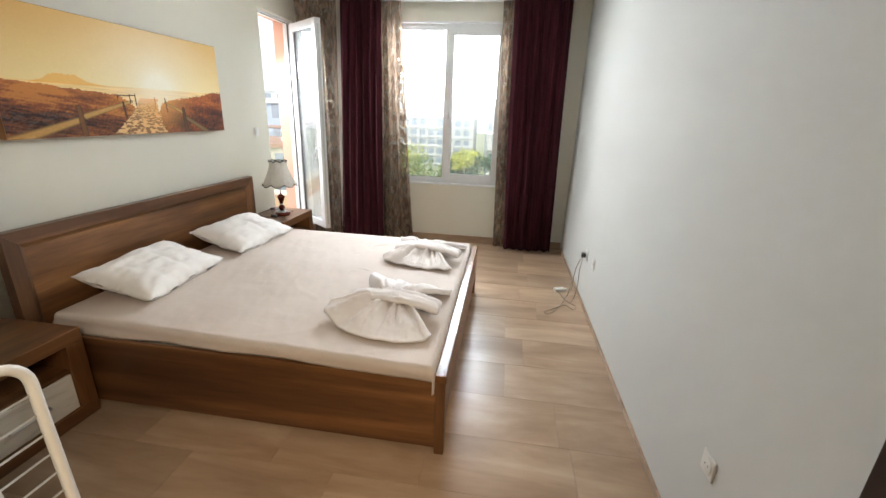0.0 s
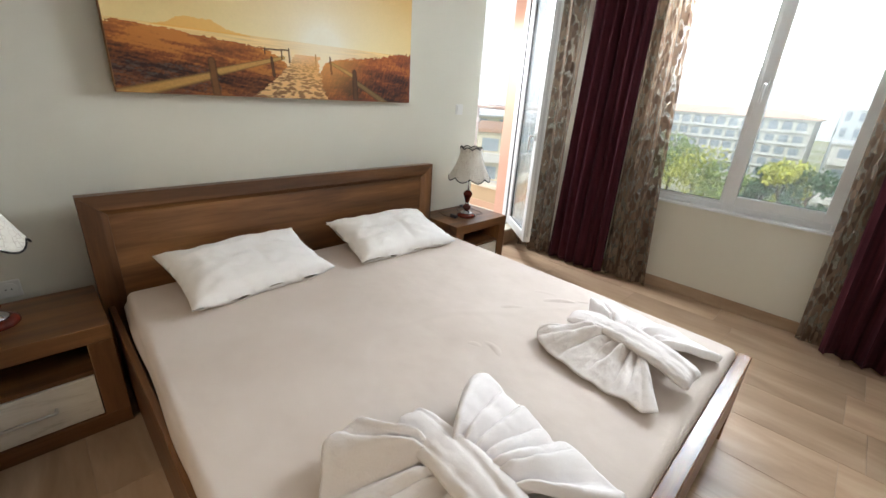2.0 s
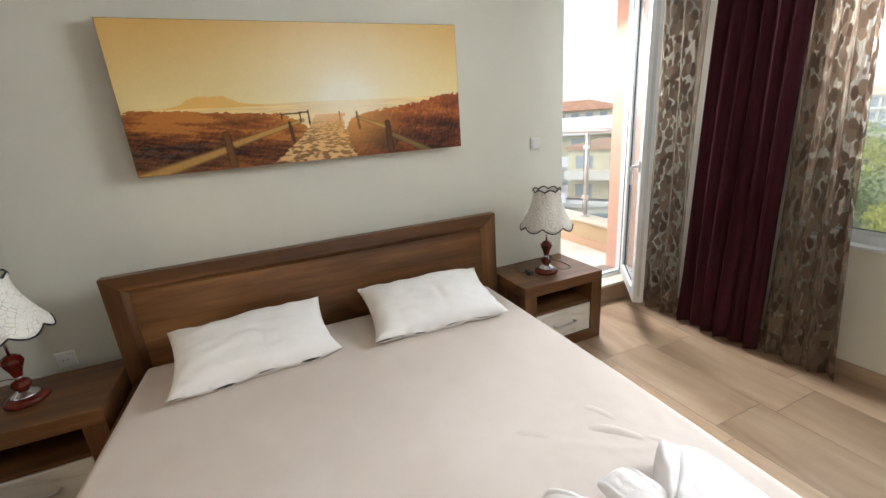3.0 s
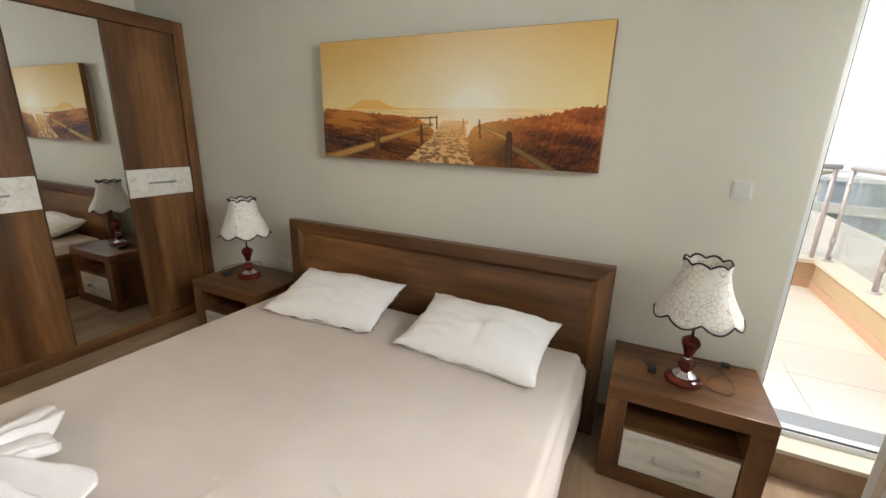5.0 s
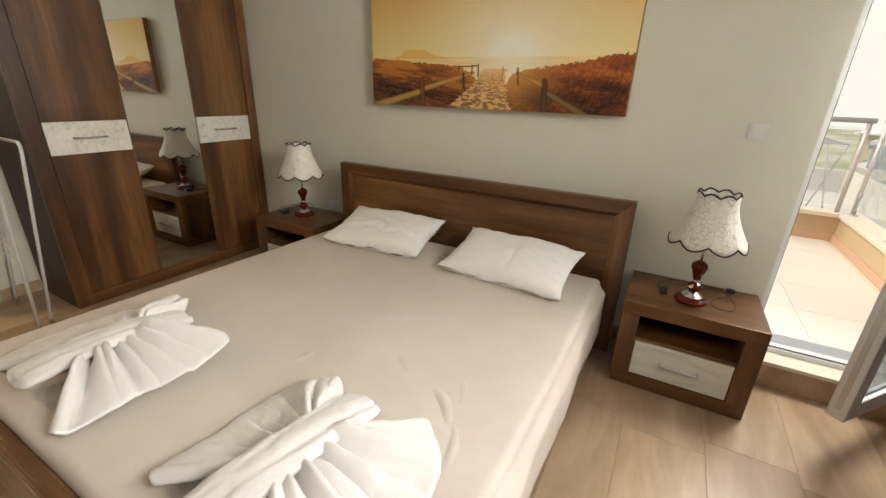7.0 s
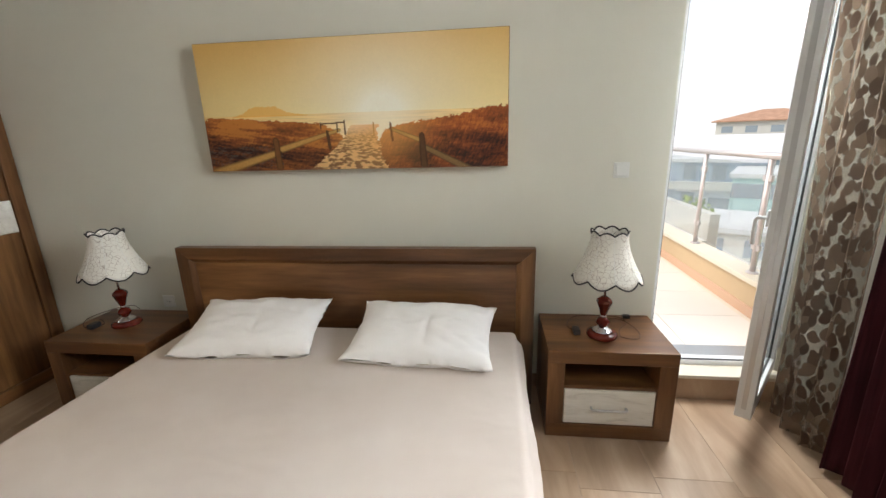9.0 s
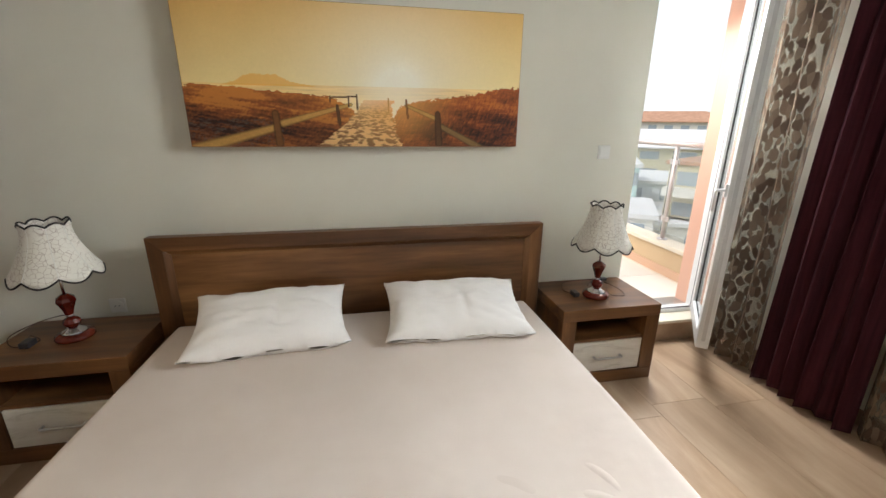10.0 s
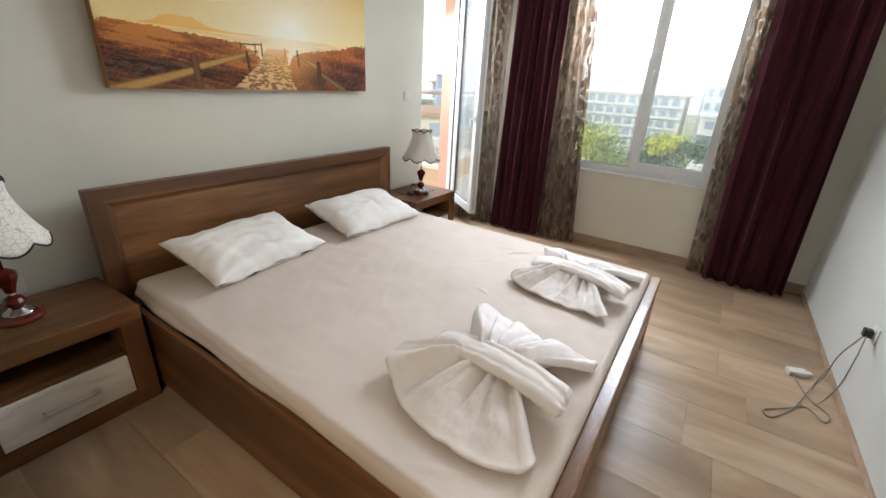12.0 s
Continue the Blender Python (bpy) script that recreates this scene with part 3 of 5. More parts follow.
def table_lamp():
    root = thing("table_lamp", 0, 0, 0, "table lamp, red lacquered base, white crackle scalloped shade", "table lamp", "bedside lamps")
    bm = bmesh.new()
    part("foot", lathe(bm, [(0.074, 0), (0.078, 0.006), (0.076, 0.02), (0.062, 0.028), (0.05, 0.03)], 32), red_gloss, root, "dark red lacquered round foot")
    bm = bmesh.new()
    part("collar", lathe(bm, [(0.052, 0.03), (0.046, 0.036), (0.026, 0.05), (0.02, 0.058)], 32), chrome, root, "chrome collar")
    bm = bmesh.new()
    part("ball", lathe(bm, [(0.014, 0.056), (0.028, 0.064), (0.036, 0.08), (0.028, 0.098), (0.014, 0.106)], 10), red_gloss, root, "red faceted ball")
    bm = bmesh.new()
    part("neck", lathe(bm, [(0.012, 0.104), (0.016, 0.112), (0.012, 0.122)], 20), chrome, root, "chrome neck")
    bm = bmesh.new()
    vase = part("vase", lathe(bm, [(0.016, 0.12), (0.024, 0.15), (0.04, 0.19), (0.036, 0.205), (0.014, 0.222)], 8), red_gloss, root, "red faceted vase-shaped stem")
    for o in root.children:
        if o.name.startswith(("ball", "vase")):
            for f in o.data.polygons:
                f.use_smooth = False
    bm = bmesh.new()
    tube(bm, [(0, 0, 0.22), (0, 0, 0.34)], 0.006)
    for k in range(3):
        a = k * 2.094
        tube(bm, [(0, 0, 0.52), (0.079 * math.cos(a), 0.079 * math.sin(a), 0.55)], 0.002, 6)
    tube(bm, [(0, 0, 0.34), (0, 0, 0.52)], 0.004)
    part("stem", bm, chrome, root, "thin chrome stem")
    lobes = 8

    def shade_r(v, a):
        r = 0.083 + (0.168 - 0.083) * (1 - v) ** 1.7 + 0.006 * v ** 8
        return r * (1 + 0.035 * (1 - v * 0.6) * abs(math.cos(lobes * a / 2)) - 0.02)

    def shade_z(v, a):
        c = abs(math.cos(lobes * a / 2))
        return 0.34 + 0.215 * v - 0.03 * (1 - v) ** 4 * c + 0.016 * v ** 6 * c

    def point(u, v):
        a = u * 2 * math.pi
        r = shade_r(v, a)
        return (r * math.cos(a), r * math.sin(a), shade_z(v, a))

    bm = bmesh.new()
    grid(bm, 128, 14, point, closed=True)
    shade = thicken(part("shade", bm, shade_cloth, root, "white crackle-patterned scalloped fabric shade"), 0.002)
    for v in (0.0, 1.0):
        bm = bmesh.new()
        tube(bm, [point(i / 96, v) for i in range(96)], 0.0042, 6, closed=True)
        part("trim", bm, black_trim, shade, "black braided edge")
    for k in range(lobes):
        a = (k + 0.5) * 2 * math.pi / lobes
        bm = bmesh.new()
        tube(bm, [(lambda p: (p[0] * 1.006, p[1] * 1.006, p[2]))(point(a / 2 / math.pi, j / 10)) for j in range(11)], 0.0016, 5)
        part("seam", bm, plastic_white, shade)
    bulb = bmesh.new()
    lathe(bulb, [(0.012, 0.33), (0.014, 0.36), (0.028, 0.39), (0.026, 0.42), (0.008, 0.436)], 16)
    part("bulb", bulb, plastic_white, root)
    return root


lamp_south = table_lamp()
lamp_south.matrix_basis = pose(-2.195, 1.373, 0.495, 0, 0, 10)
lamp_south["label"] = "table lamp, red lacquered base, crackle shade, on nightstand by wardrobe"
lamp_north = copy_thing(lamp_south, pose(-2.21, 4.13, 0.495, 0, 0, 22))
lamp_north["label"] = "table lamp, red lacquered base, crackle shade, on nightstand by balcony door"


def cable(name, points, r, material, label, extra=None):
    root = thing(name, *points[0], label, "cable")
    p0 = Vector(points[0])
    bm = bmesh.new()
    tube(bm, [q - p0 for q in arc(points, 8)], r, 6)
    part("wire", bm, material, root)
    for nm, span in extra or ():
        x0, x1, y0, y1, z0, z1 = span
        part(nm, boxes((x0 - p0.x, x1 - p0.x, y0 - p0.y, y1 - p0.y, z0 - p0.z, z1 - p0.z), bevel=0.006), plastic_dark, root)
    return root


cable("lamp_cable", [(-2.32, 4.14, 0.515), (-2.38, 4.2, 0.515), (-2.36, 4.28, 0.515), (-2.26, 4.33, 0.499), (-2.17, 4.3, 0.501), (-2.18, 4.22, 0.505), (-2.27, 4.24, 0.507), (-2.36, 4.3, 0.501), (-2.44, 4.26, 0.501), (-2.44, 4.05, 0.501), (-2.32, 3.97, 0.501), (-2.24, 4.0, 0.501)], 0.0025, cable_brown, "thin brown lamp cable coiled on the nightstand",
      [("plug", (-2.26, -2.2, 3.985, 4.02, 0.496, 0.525)), ("switch", (-2.45, -2.42, 4.3, 4.34, 0.496, 0.515))])
cable("lamp_cable", [(-2.37, 1.3, 0.515), (-2.42, 1.2, 0.515), (-2.34, 1.12, 0.515), (-2.2, 1.1, 0.515), (-2.12, 1.17, 0.501), (-2.17, 1.24, 0.501), (-2.22, 1.17, 0.505), (-2.13, 1.22, 0.505)], 0.0025, cable_brown, "thin brown lamp cable coiled on the nightstand",
      [("plug", (-2.16, -2.1, 1.2, 1.24, 0.496, 0.525))])

# bed
bed = thing("bed", -1.2, 2.66, 0, "walnut double bed frame with panelled headboard", "bed")
BX, BY = -1.2, 2.66


def bed_part(name, bm, material, bevel=0.003, label=""):
    bmesh.ops.translate(bm, vec=(-BX, -BY, 0), verts=bm.verts[:])
    return soften(part(name, bm, material, bed, label), bevel)


HY0, HY1, HX = 1.705, 3.785, -2.285
bed_part("headboard", boxes((HX - 0.05, HX - 0.022, HY0 + 0.005, HY1 - 0.005, 0.02, 0.94)), walnut_y)


def frame_bar(pts_outer, pts_inner):
    """A bevelled border bar: full depth outside, sloping back to the panel inside."""
    bm = bmesh.new()
    (y0, z0), (y1, z1) = pts_outer
    (a0, b0), (a1, b1) = pts_inner
    mid0, mid1 = (y0 + (a0 - y0) * 0.72, z0 + (b0 - z0) * 0.72), (y1 + (a1 - y1) * 0.72, z1 + (b1 - z1) * 0.72)
    prof = lambda o, m, i: [(HX - 0.055, *o), (HX, *o), (HX, *m), (HX - 0.02, *i), (HX - 0.055, *i)]
    r0 = [bm.verts.new(p) for p in prof((y0, z0), mid0, (a0, b0))]
    r1 = [bm.verts.new(p) for p in prof((y1, z1), mid1, (a1, b1))]
    for k in range(5):
        bm.faces.new((r0[k], r0[(k + 1) % 5], r1[(k + 1) % 5], r1[k]))
    bm.faces.new(r0[::-1])
    bm.faces.new(r1)
    return bm


bed_part("headboard_top", frame_bar([(HY0, 0.945), (HY1, 0.945)], [(HY0 + 0.1, 0.85), (HY1 - 0.1, 0.85)]), walnut_y, 0.002)
bed_part("headboard_stile", frame_bar([(HY0, 0.0), (HY0, 0.945)], [(HY0 + 0.1, 0.0), (HY0 + 0.1, 0.85)]), walnut_z, 0.002)
bed_part("headboard_stile", frame_bar([(HY1, 0.0), (HY1, 0.945)], [(HY1 - 0.1, 0.0), (HY1 - 0.1, 0.85)]), walnut_z, 0.002)
FY0, FY1, FX = 1.722, 3.715, -0.09
bed_part("footboard", boxes((FX - 0.045, FX, FY0 + 0.055, FY1 - 0.055, 0.17, 0.408)), walnut_y)
bed_part("footboard_rail", boxes((FX - 0.05, FX + 0.002, FY0, FY1, 0.408, 0.445)), walnut_polished, 0.004)
bed_part("leg", boxes((FX - 0.045, FX, FY0, FY0 + 0.055, 0, 0.408)), walnut_z)
bed_part("leg", boxes((FX - 0.045, FX, FY1 - 0.055, FY1, 0, 0.408)), walnut_z)
bed_part("side_rail", boxes((HX, FX - 0.045, 1.725, 1.75, 0.035, 0.415)), walnut_x)
bed_part("side_rail", boxes((HX, FX - 0.045, 3.675, 3.7, 0.035, 0.415)), walnut_x)
bed_part("plinth", boxes((HX + 0.1, FX - 0.2, 1.8, 1.82, 0, 0.3), (HX + 0.1, FX - 0.2, 3.6, 3.62, 0, 0.3), (FX - 0.22, FX - 0.2, 1.82, 3.6, 0, 0.38)), dark_side)
bed_part("slat_base", boxes((HX, FX - 0.045, 1.75, 3.675, 0.3, 0.33)), dark_side)

mattress = thing("mattress", -1.2, 2.66, 0.33, "thick mattress under a cream fitted sheet", "mattress")


def fbm(x, y, z=0.0, octaves=4):
    return noise.fractal(Vector((x, y, z)), 0.9, 2.1, octaves)


MX0, MX1 = -2.245, -0.142


def sheet_point(u, v):
    """The fitted sheet: flat on top, rolled over the edges, with a wavy hem."""
    lx, la, rr = MX1 - MX0, 0.16, 0.03
    s = -la + u * (lx + 2 * la)
    x = min(max(s, 0), lx)
    dx = max(-s, s - lx, 0)
    y0 = 1.795 - 0.095 * (x / lx)
    y1 = 3.685 - 0.035 * (x / lx) + 0.012 * math.sin(math.pi * x / lx)
    ly = y1 - y0
    hem0 = 0.09 + 0.012 * fbm(x * 2.2, 0.3) + 0.012 * math.sin(x * 3.1 + 0.6)
    hem1 = 0.26 + 0.02 * fbm(x * 2.2, 5.3) + 0.08 * (1 - x / lx)
    t = -hem0 + v * (ly + hem0 + hem1)
    y = min(max(t, 0), ly)
    dy = max(-t, t - ly, 0)
    r = rr * math.pi / 2

    def fold(d):
        if d <= 0:
            return 0.0, 0.0
        if d < r:
            return rr * math.sin(d / rr), rr - rr * math.cos(d / rr)
        return rr, rr + d - r

    ox, oz = fold(dx)
    oy, pz = fold(dy)
    k = 1.0 if ox * oy == 0 else 1 / math.hypot(ox, oy) * max(ox, oy)
    px = MX0 + rr + (x / lx) * (lx - 2 * rr) + (ox if s > lx else -ox) * k
    py = y0 + rr + (y / ly) * (ly - 2 * rr) + (oy if t > ly else -oy) * k
    z = 0.49 - max(oz, pz)
    flat = 1 if dx == 0 and dy == 0 else 0.0
    z += (0.003 * fbm(px * 3, py * 3, 1.7) + 0.0014 * fbm(px * 11 + py * 3, py * 4, 3.1)) * flat
    w = abs(fbm(px * 1.1 + py * 0.5, py * 1.6 - px * 0.7, 4.2, 2))
    z += 0.0012 * max(0, 0.07 - w) / 0.07 * flat * (1 if px > -1.5 else 0.3)
    if dy > r:
        py += (0.006 * math.sin(px * 17 + 2 * fbm(px * 2, 1)) + 0.004 * fbm(px * 9, z * 6)) * min(1, (dy - r) / 0.05)
        if t < 0:
            k = min(1, (dy - r) / 0.05)
            py += (1.712 + 0.062 * max(0.0, 1 - x / lx) - 0.004 * math.sin(px * 9) - py) * k * k * (3 - 2 * k)
        else:
            k = min(1, (dy - r) / 0.06)
            py += (3.716 + 0.005 * math.sin(px * 8) + 0.004 * fbm(px * 6, z * 4) - py) * k * k * (3 - 2 * k)
    return (px - BX, py - BY, z - 0.33)


bm = bmesh.new()
grid(bm, 220, 200, sheet_point)
thicken(part("fitted_sheet", bm, sheet_cloth, mattress, "cream cotton fitted sheet with soft creases"), 0.003)
part("core", boxes((MX0 + 0.01 - BX, MX1 - 0.01 - BX, 1.82 - BY, 3.63 - BY, 0.0, 0.148), bevel=0.03), plastic_white, mattress)
for cx, cy, ang, ln, hh in ((-0.88, 3.4, 48, 0.2, 0.009), (-0.74, 3.5, 20, 0.22, 0.008), (-0.84, 2.8, -8, 0.14, 0.007), (-0.9, 2.76, 30, 0.1, 0.005), (-0.98, 3.42, 30, 0.18, 0.005), (-1.0, 3.15, 60, 0.16, 0.004)):
    bm = bmesh.new()
    grid(bm, 24, 6, lambda u, v: ((u - 0.5) * ln, (v - 0.5) * 0.055 + 0.012 * math.sin(4 * u), 1.1 * hh * math.sin(math.pi * u) ** 0.8 * math.sin(math.pi * v) ** 1.5 + 0.0005))
    part("crease", bm, sheet_cloth, mattress, at=pose(cx - BX, cy - BY, 0.158, 0, 0, ang))


def pillow(name, x, y, z, sx, sy, turn, tilt, seed):
    root = thing(name, x, y, z, "plump white cotton pillow leaning on the headboard", "pillow", "pillows on the bed", turn)
    root.matrix_basis = pose(x, y, z, 0, tilt, turn)

    def top(sign):
        def f(u, v):
            a, b = 2 * u - 1, 2 * v - 1
            edge = max(0.0, (1 - abs(a) ** 3.4)) ** 0.5 * max(0.0, (1 - abs(b) ** 3.2)) ** 0.5
            pinch_x, pinch_y = 1 - 0.08 * (1 - b * b), 1 - 0.06 * (1 - a * a)
            z_ = sign * ((0.085 if sign > 0 else 0.07) * edge + 0.012 * edge * fbm(a * 1.6 + seed, b * 1.6, seed) + 0.007 * fbm(a * 4, b * 5 + seed, 2) + 0.0035 * abs(a) * math.sin(9 * b + 3 * fbm(a * 2, b * 2, seed)) + 0.002 * abs(b) * math.sin(13 * a + seed))
            z_ -= 0.012 * edge * math.exp(-((a - 0.1) / 0.05) ** 2 - ((b - 0.25) / 0.5) ** 2) * (sign > 0)
            z_ += 0.008 * math.sin(a * 6 + seed) * (abs(b) ** 4) + 0.01 * (abs(a * b)) ** 3
            return (b * sy / 2 * pinch_y, a * sx / 2 * pinch_x, z_)
        return f

    bm = bmesh.new()
    grid(bm, 44, 34, top(1))
    grid(bm, 44, 34, top(-1))
    bmesh.ops.remove_doubles(bm, verts=bm.verts[:], dist=0.004)
    part("pillowcase", bm, pillow_cloth, root)
    return root


pillow("pillow", -2.04, 2.3, 0.575, 0.72, 0.45, 5, 15, 1.0)
pillow("pillow", -2.02, 3.205, 0.575, 0.73, 0.45, -3, 15, 6.0)


def towel(x, y, turn, seed, label, front, back):
    """A bath towel folded into a bow: two pleated fans under a flat rolled band.
    front and back give each fan's outline as (degrees, reach)."""
    root = thing("folded_towel", x, y, 0.492, label, "towel", "towels folded on the bed", turn)

    def fan(sign, outline, lift):
        """Soft pleats that spring from the pinch; most fade before they reach the hem."""
        rr = random.Random(int(seed * 10) + sign)
        a0, a1 = outline[0][0], outline[-1][0]
        pleats = []
        n = 7
        for k in range(n):
            c = (k + 0.5 + 0.5 * (rr.random() - 0.5)) / n
            west = max(0.0, 1 - 2.2 * c)
            pleats.append((c, 0.036 + 0.02 * rr.random(), 0.04 + 0.028 * rr.random() + 0.028 * west + (0.012 if sign > 0 else 0), (0.5 if sign > 0 else 1.1) * rr.random() + 0.3 - 1.0 * west, 0.12 * (rr.random() - 0.5)))

        def f(u, v):
            rad_t = np.interp(a0 + (a1 - a0) * u, [o[0] for o in outline][::1 if a1 > a0 else -1], [o[1] for o in outline][::1 if a1 > a0 else -1])
            ang = math.radians(a0 + (a1 - a0) * u)
            rad = float(rad_t) * (1 + 0.02 * fbm(u * 6, seed, sign)) * v
            ox = 0.1 * (1 - v) * math.cos(ang)
            h = 0.0
            for c, w, a, p, bend in pleats:
                d = (u - c - bend * v * v) / (w * (0.75 + 1.1 * v))
                side = 0.55 if d > 0 else 1.35
                h = max(h, a * math.exp(-(d * side) ** 2) * (1.02 - v) ** max(p, 0.12))
            edge = max(0.0, abs(2 * u - 1) - 0.84) / 0.16
            rad *= 1 - 0.16 * edge * edge
            rad *= 1 + (1.8 if sign > 0 else 1.5) * h * v ** 2
            x_, y_ = ox + rad * math.cos(ang), sign * 0.01 + rad * math.sin(ang)
            z_ = 0.007 + lift * (1 - v ** 1.5) ** 1.4 + h * min(1.0, 0.35 + 2.5 * v) + 0.014 * edge * (1 - edge) * 4 * min(1.0, 3 * v)
            z_ += 0.01 * fbm(x_ * 7, y_ * 8, seed) * (1 - v ** 5) + 0.0025 * fbm(x_ * 16, y_ * 16, seed + 3) * (1 - v ** 8) + 0.004 * (1 + fbm(u * 9, v * 3, seed))
            z_ += 0.0025 * math.exp(-((v - 0.97) / 0.015) ** 2)
            return (x_, y_, max(z_, 0.005))
        return f

    bm = bmesh.new()
    grid(bm, 170, 46, fan(-1, front, 0.035))
    thicken(part("front_fan", bm, terry, root), 0.009)
    bm = bmesh.new()
    grid(bm, 160, 42, fan(1, back, 0.045))
    thicken(part("back_fan", bm, terry, root), 0.009)

    def band(u, v):
        a = 2 * math.pi * u
        s = 2 * v - 1
        end = (1 - abs(s) ** 22) ** 0.5 if abs(s) < 1 else 0.0
        ca, sa = math.cos(a), math.sin(a)
        flat = math.copysign(abs(ca) ** 0.8, ca)
        r1, r2 = (0.073 + 0.006 * s) * (0.7 + 0.3 * end), 0.026 * (0.35 + 0.65 * end)
        crease = 0.007 * math.exp(-((ca - 0.3 + 0.25 * s) / 0.13) ** 2) + 0.003 * math.exp(-((ca + 0.45 - 0.2 * s) / 0.1) ** 2)
        sag = 0.094 - 0.036 * abs(s) ** 2
        return (s * 0.265 + 0.01 * fbm(ca * 2, seed), 0.007 * math.sin(2.2 * s + seed) - 0.02 * s + r1 * flat, sag + r2 * sa - (crease if sa > 0 else 0) + 0.005 * fbm(s * 4, ca * 2, seed))

    bm = bmesh.new()
    rows = grid(bm, 64, 70, band, closed=True)
    bm.faces.new(rows[0][::-1])
    bm.faces.new(rows[-1])
    part("rolled_band", bm, terry, root)
    if seed < 1:
        part("tag", boxes((0.17, 0.182, -0.2, -0.17, 0.024, 0.027)), plastic_dark, root, "small dark sewn tag")
    return root


towel(-0.46, 2.22, -3, 0.4, "white terry towel folded into a bow, near the footboard",
      [(188, 0.31), (212, 0.36), (250, 0.34), (278, 0.34), (300, 0.37), (321, 0.4)], [(142, 0.31), (126, 0.38), (106, 0.34), (82, 0.31), (62, 0.36), (44, 0.43)])
towel(-0.455, 3.18, -4, 2.1, "white terry towel folded into a bow, far side of the bed",
      [(200, 0.35), (222, 0.33), (250, 0.28), (275, 0.27), (298, 0.3), (316, 0.39)], [(150, 0.33), (120, 0.37), (94, 0.35), (62, 0.35), (43, 0.42)])


# wardrobe
wardrobe = thing("wardrobe", -1.68, 0.31, 0, "tall three-door walnut wardrobe with middle mirror", "wardrobe")
AX0, AX1, AY0, AY1, AZ = -0.795, 0.795, -0.3, 0.257, 2.27


def wpart(name, bm, material, label="", parent=None, bevel=0.002):
    return soften(part(name, bm, material, parent or wardrobe, label), bevel)


wpart("side", boxes((AX1 - 0.018, AX1, AY0, AY1 - 0.03, 0, AZ)), dark_side, "dark grey-brown side panel")
wpart("side", boxes((AX0, AX0 + 0.018, AY0, AY1 - 0.03, 0, AZ)), dark_side)
wpart("top", boxes((AX0 + 0.018, AX1 - 0.018, AY0, AY1 - 0.03, AZ - 0.02, AZ)), dark_side)
wpart("back", boxes((AX0 + 0.018, AX1 - 0.018, AY0, AY0 + 0.01, 0, AZ - 0.02)), dark_side)
wpart("frame_stile", boxes((AX1 - 0.09, AX1, AY1 - 0.03, AY1, 0, AZ)), walnut_z)
wpart("frame_stile", boxes((AX0, AX0 + 0.078, AY1 - 0.03, AY1, 0, AZ)), walnut_z)
wpart("cornice", boxes((AX0 + 0.078, AX1 - 0.09, AY1 - 0.03, AY1, AZ - 0.09, AZ)), walnut_x)
wpart("plinth", boxes((AX0 + 0.078, AX1 - 0.09, AY1 - 0.03, AY1, 0, 0.08)), walnut_x)
D = ((0.242, 0.7), (-0.243, 0.238), (-0.713, -0.247))
for i, (x0, x1) in enumerate(D):
    if i == 1:
        dr = wpart("door", boxes((x0, x1, AY1 - 0.035, AY1 - 0.016, 0.084, AZ - 0.094)), walnut_z, "mirrored middle door")
        wpart("mirror", boxes((x0 + 0.003, x1 - 0.003, AY1 - 0.016, AY1 - 0.012, 0.087, AZ - 0.097)), mirror_glass, "tall plain mirror", dr, 0.001)
    else:
        dr = wpart("door", boxes((x0, x1, AY1 - 0.035, AY1 - 0.012, 0.084, 1.018), (x0, x1, AY1 - 0.035, AY1 - 0.012, 1.222, AZ - 0.094), (x0, x1, AY1 - 0.035, AY1 - 0.02, 1.018, 1.222)), walnut_z, "plain walnut door with a pale band")
        wpart("band", boxes((x0 + 0.002, x1 - 0.002, AY1 - 0.02, AY1 - 0.006, 1.02, 1.22)), pale, "pale wood-grained band", dr)
        hb = bmesh.new()
        c = (x0 + x1) / 2
        tube(hb, [(c - 0.09, AY1 - 0.006, 1.12), (c - 0.085, AY1 + 0.02, 1.12), (c + 0.085, AY1 + 0.02, 1.12), (c + 0.09, AY1 - 0.006, 1.12)], 0.0065)
        part("handle", hb, brushed, dr, "brushed steel bar handle")

# drying rack, folded, leaning on the wardrobe's side
rack = thing("drying_rack", -0.715, 0.335, 0, "white folded tubular clothes drying rack leaning on the wardrobe", "drying rack")


def loop_frame(foot_x, top_x, half, height, name):
    pts = [(foot_x, -half, 0)]
    rc = 0.05
    for sgn in (-1, 1):
        for k in range(7):
            a = k / 6 * math.pi / 2
            if sgn < 0:
                q = (half - rc + rc * math.cos(a), height - rc + rc * math.sin(a))
                y, z = -q[0], q[1]
            else:
                a = math.pi / 2 - a
                y, z = half - rc + rc * math.cos(a), height - rc + rc * math.sin(a)
            pts.append((foot_x + (top_x - foot_x) * z / height, y, z))
    pts.append((foot_x, half, 0))
    bm = bmesh.new()
    tube(bm, pts, 0.0095, 10)
    ob = part(name, bm, rack_metal, rack)
    for s in (-1, 1):
        cb = bmesh.new()
        tube(cb, [(foot_x, s * half, 0), (foot_x + (top_x - foot_x) * 0.02 / height, s * half, 0.025)], 0.013, 10)
        part("foot_cap", cb, cable_grey, ob)
    return ob


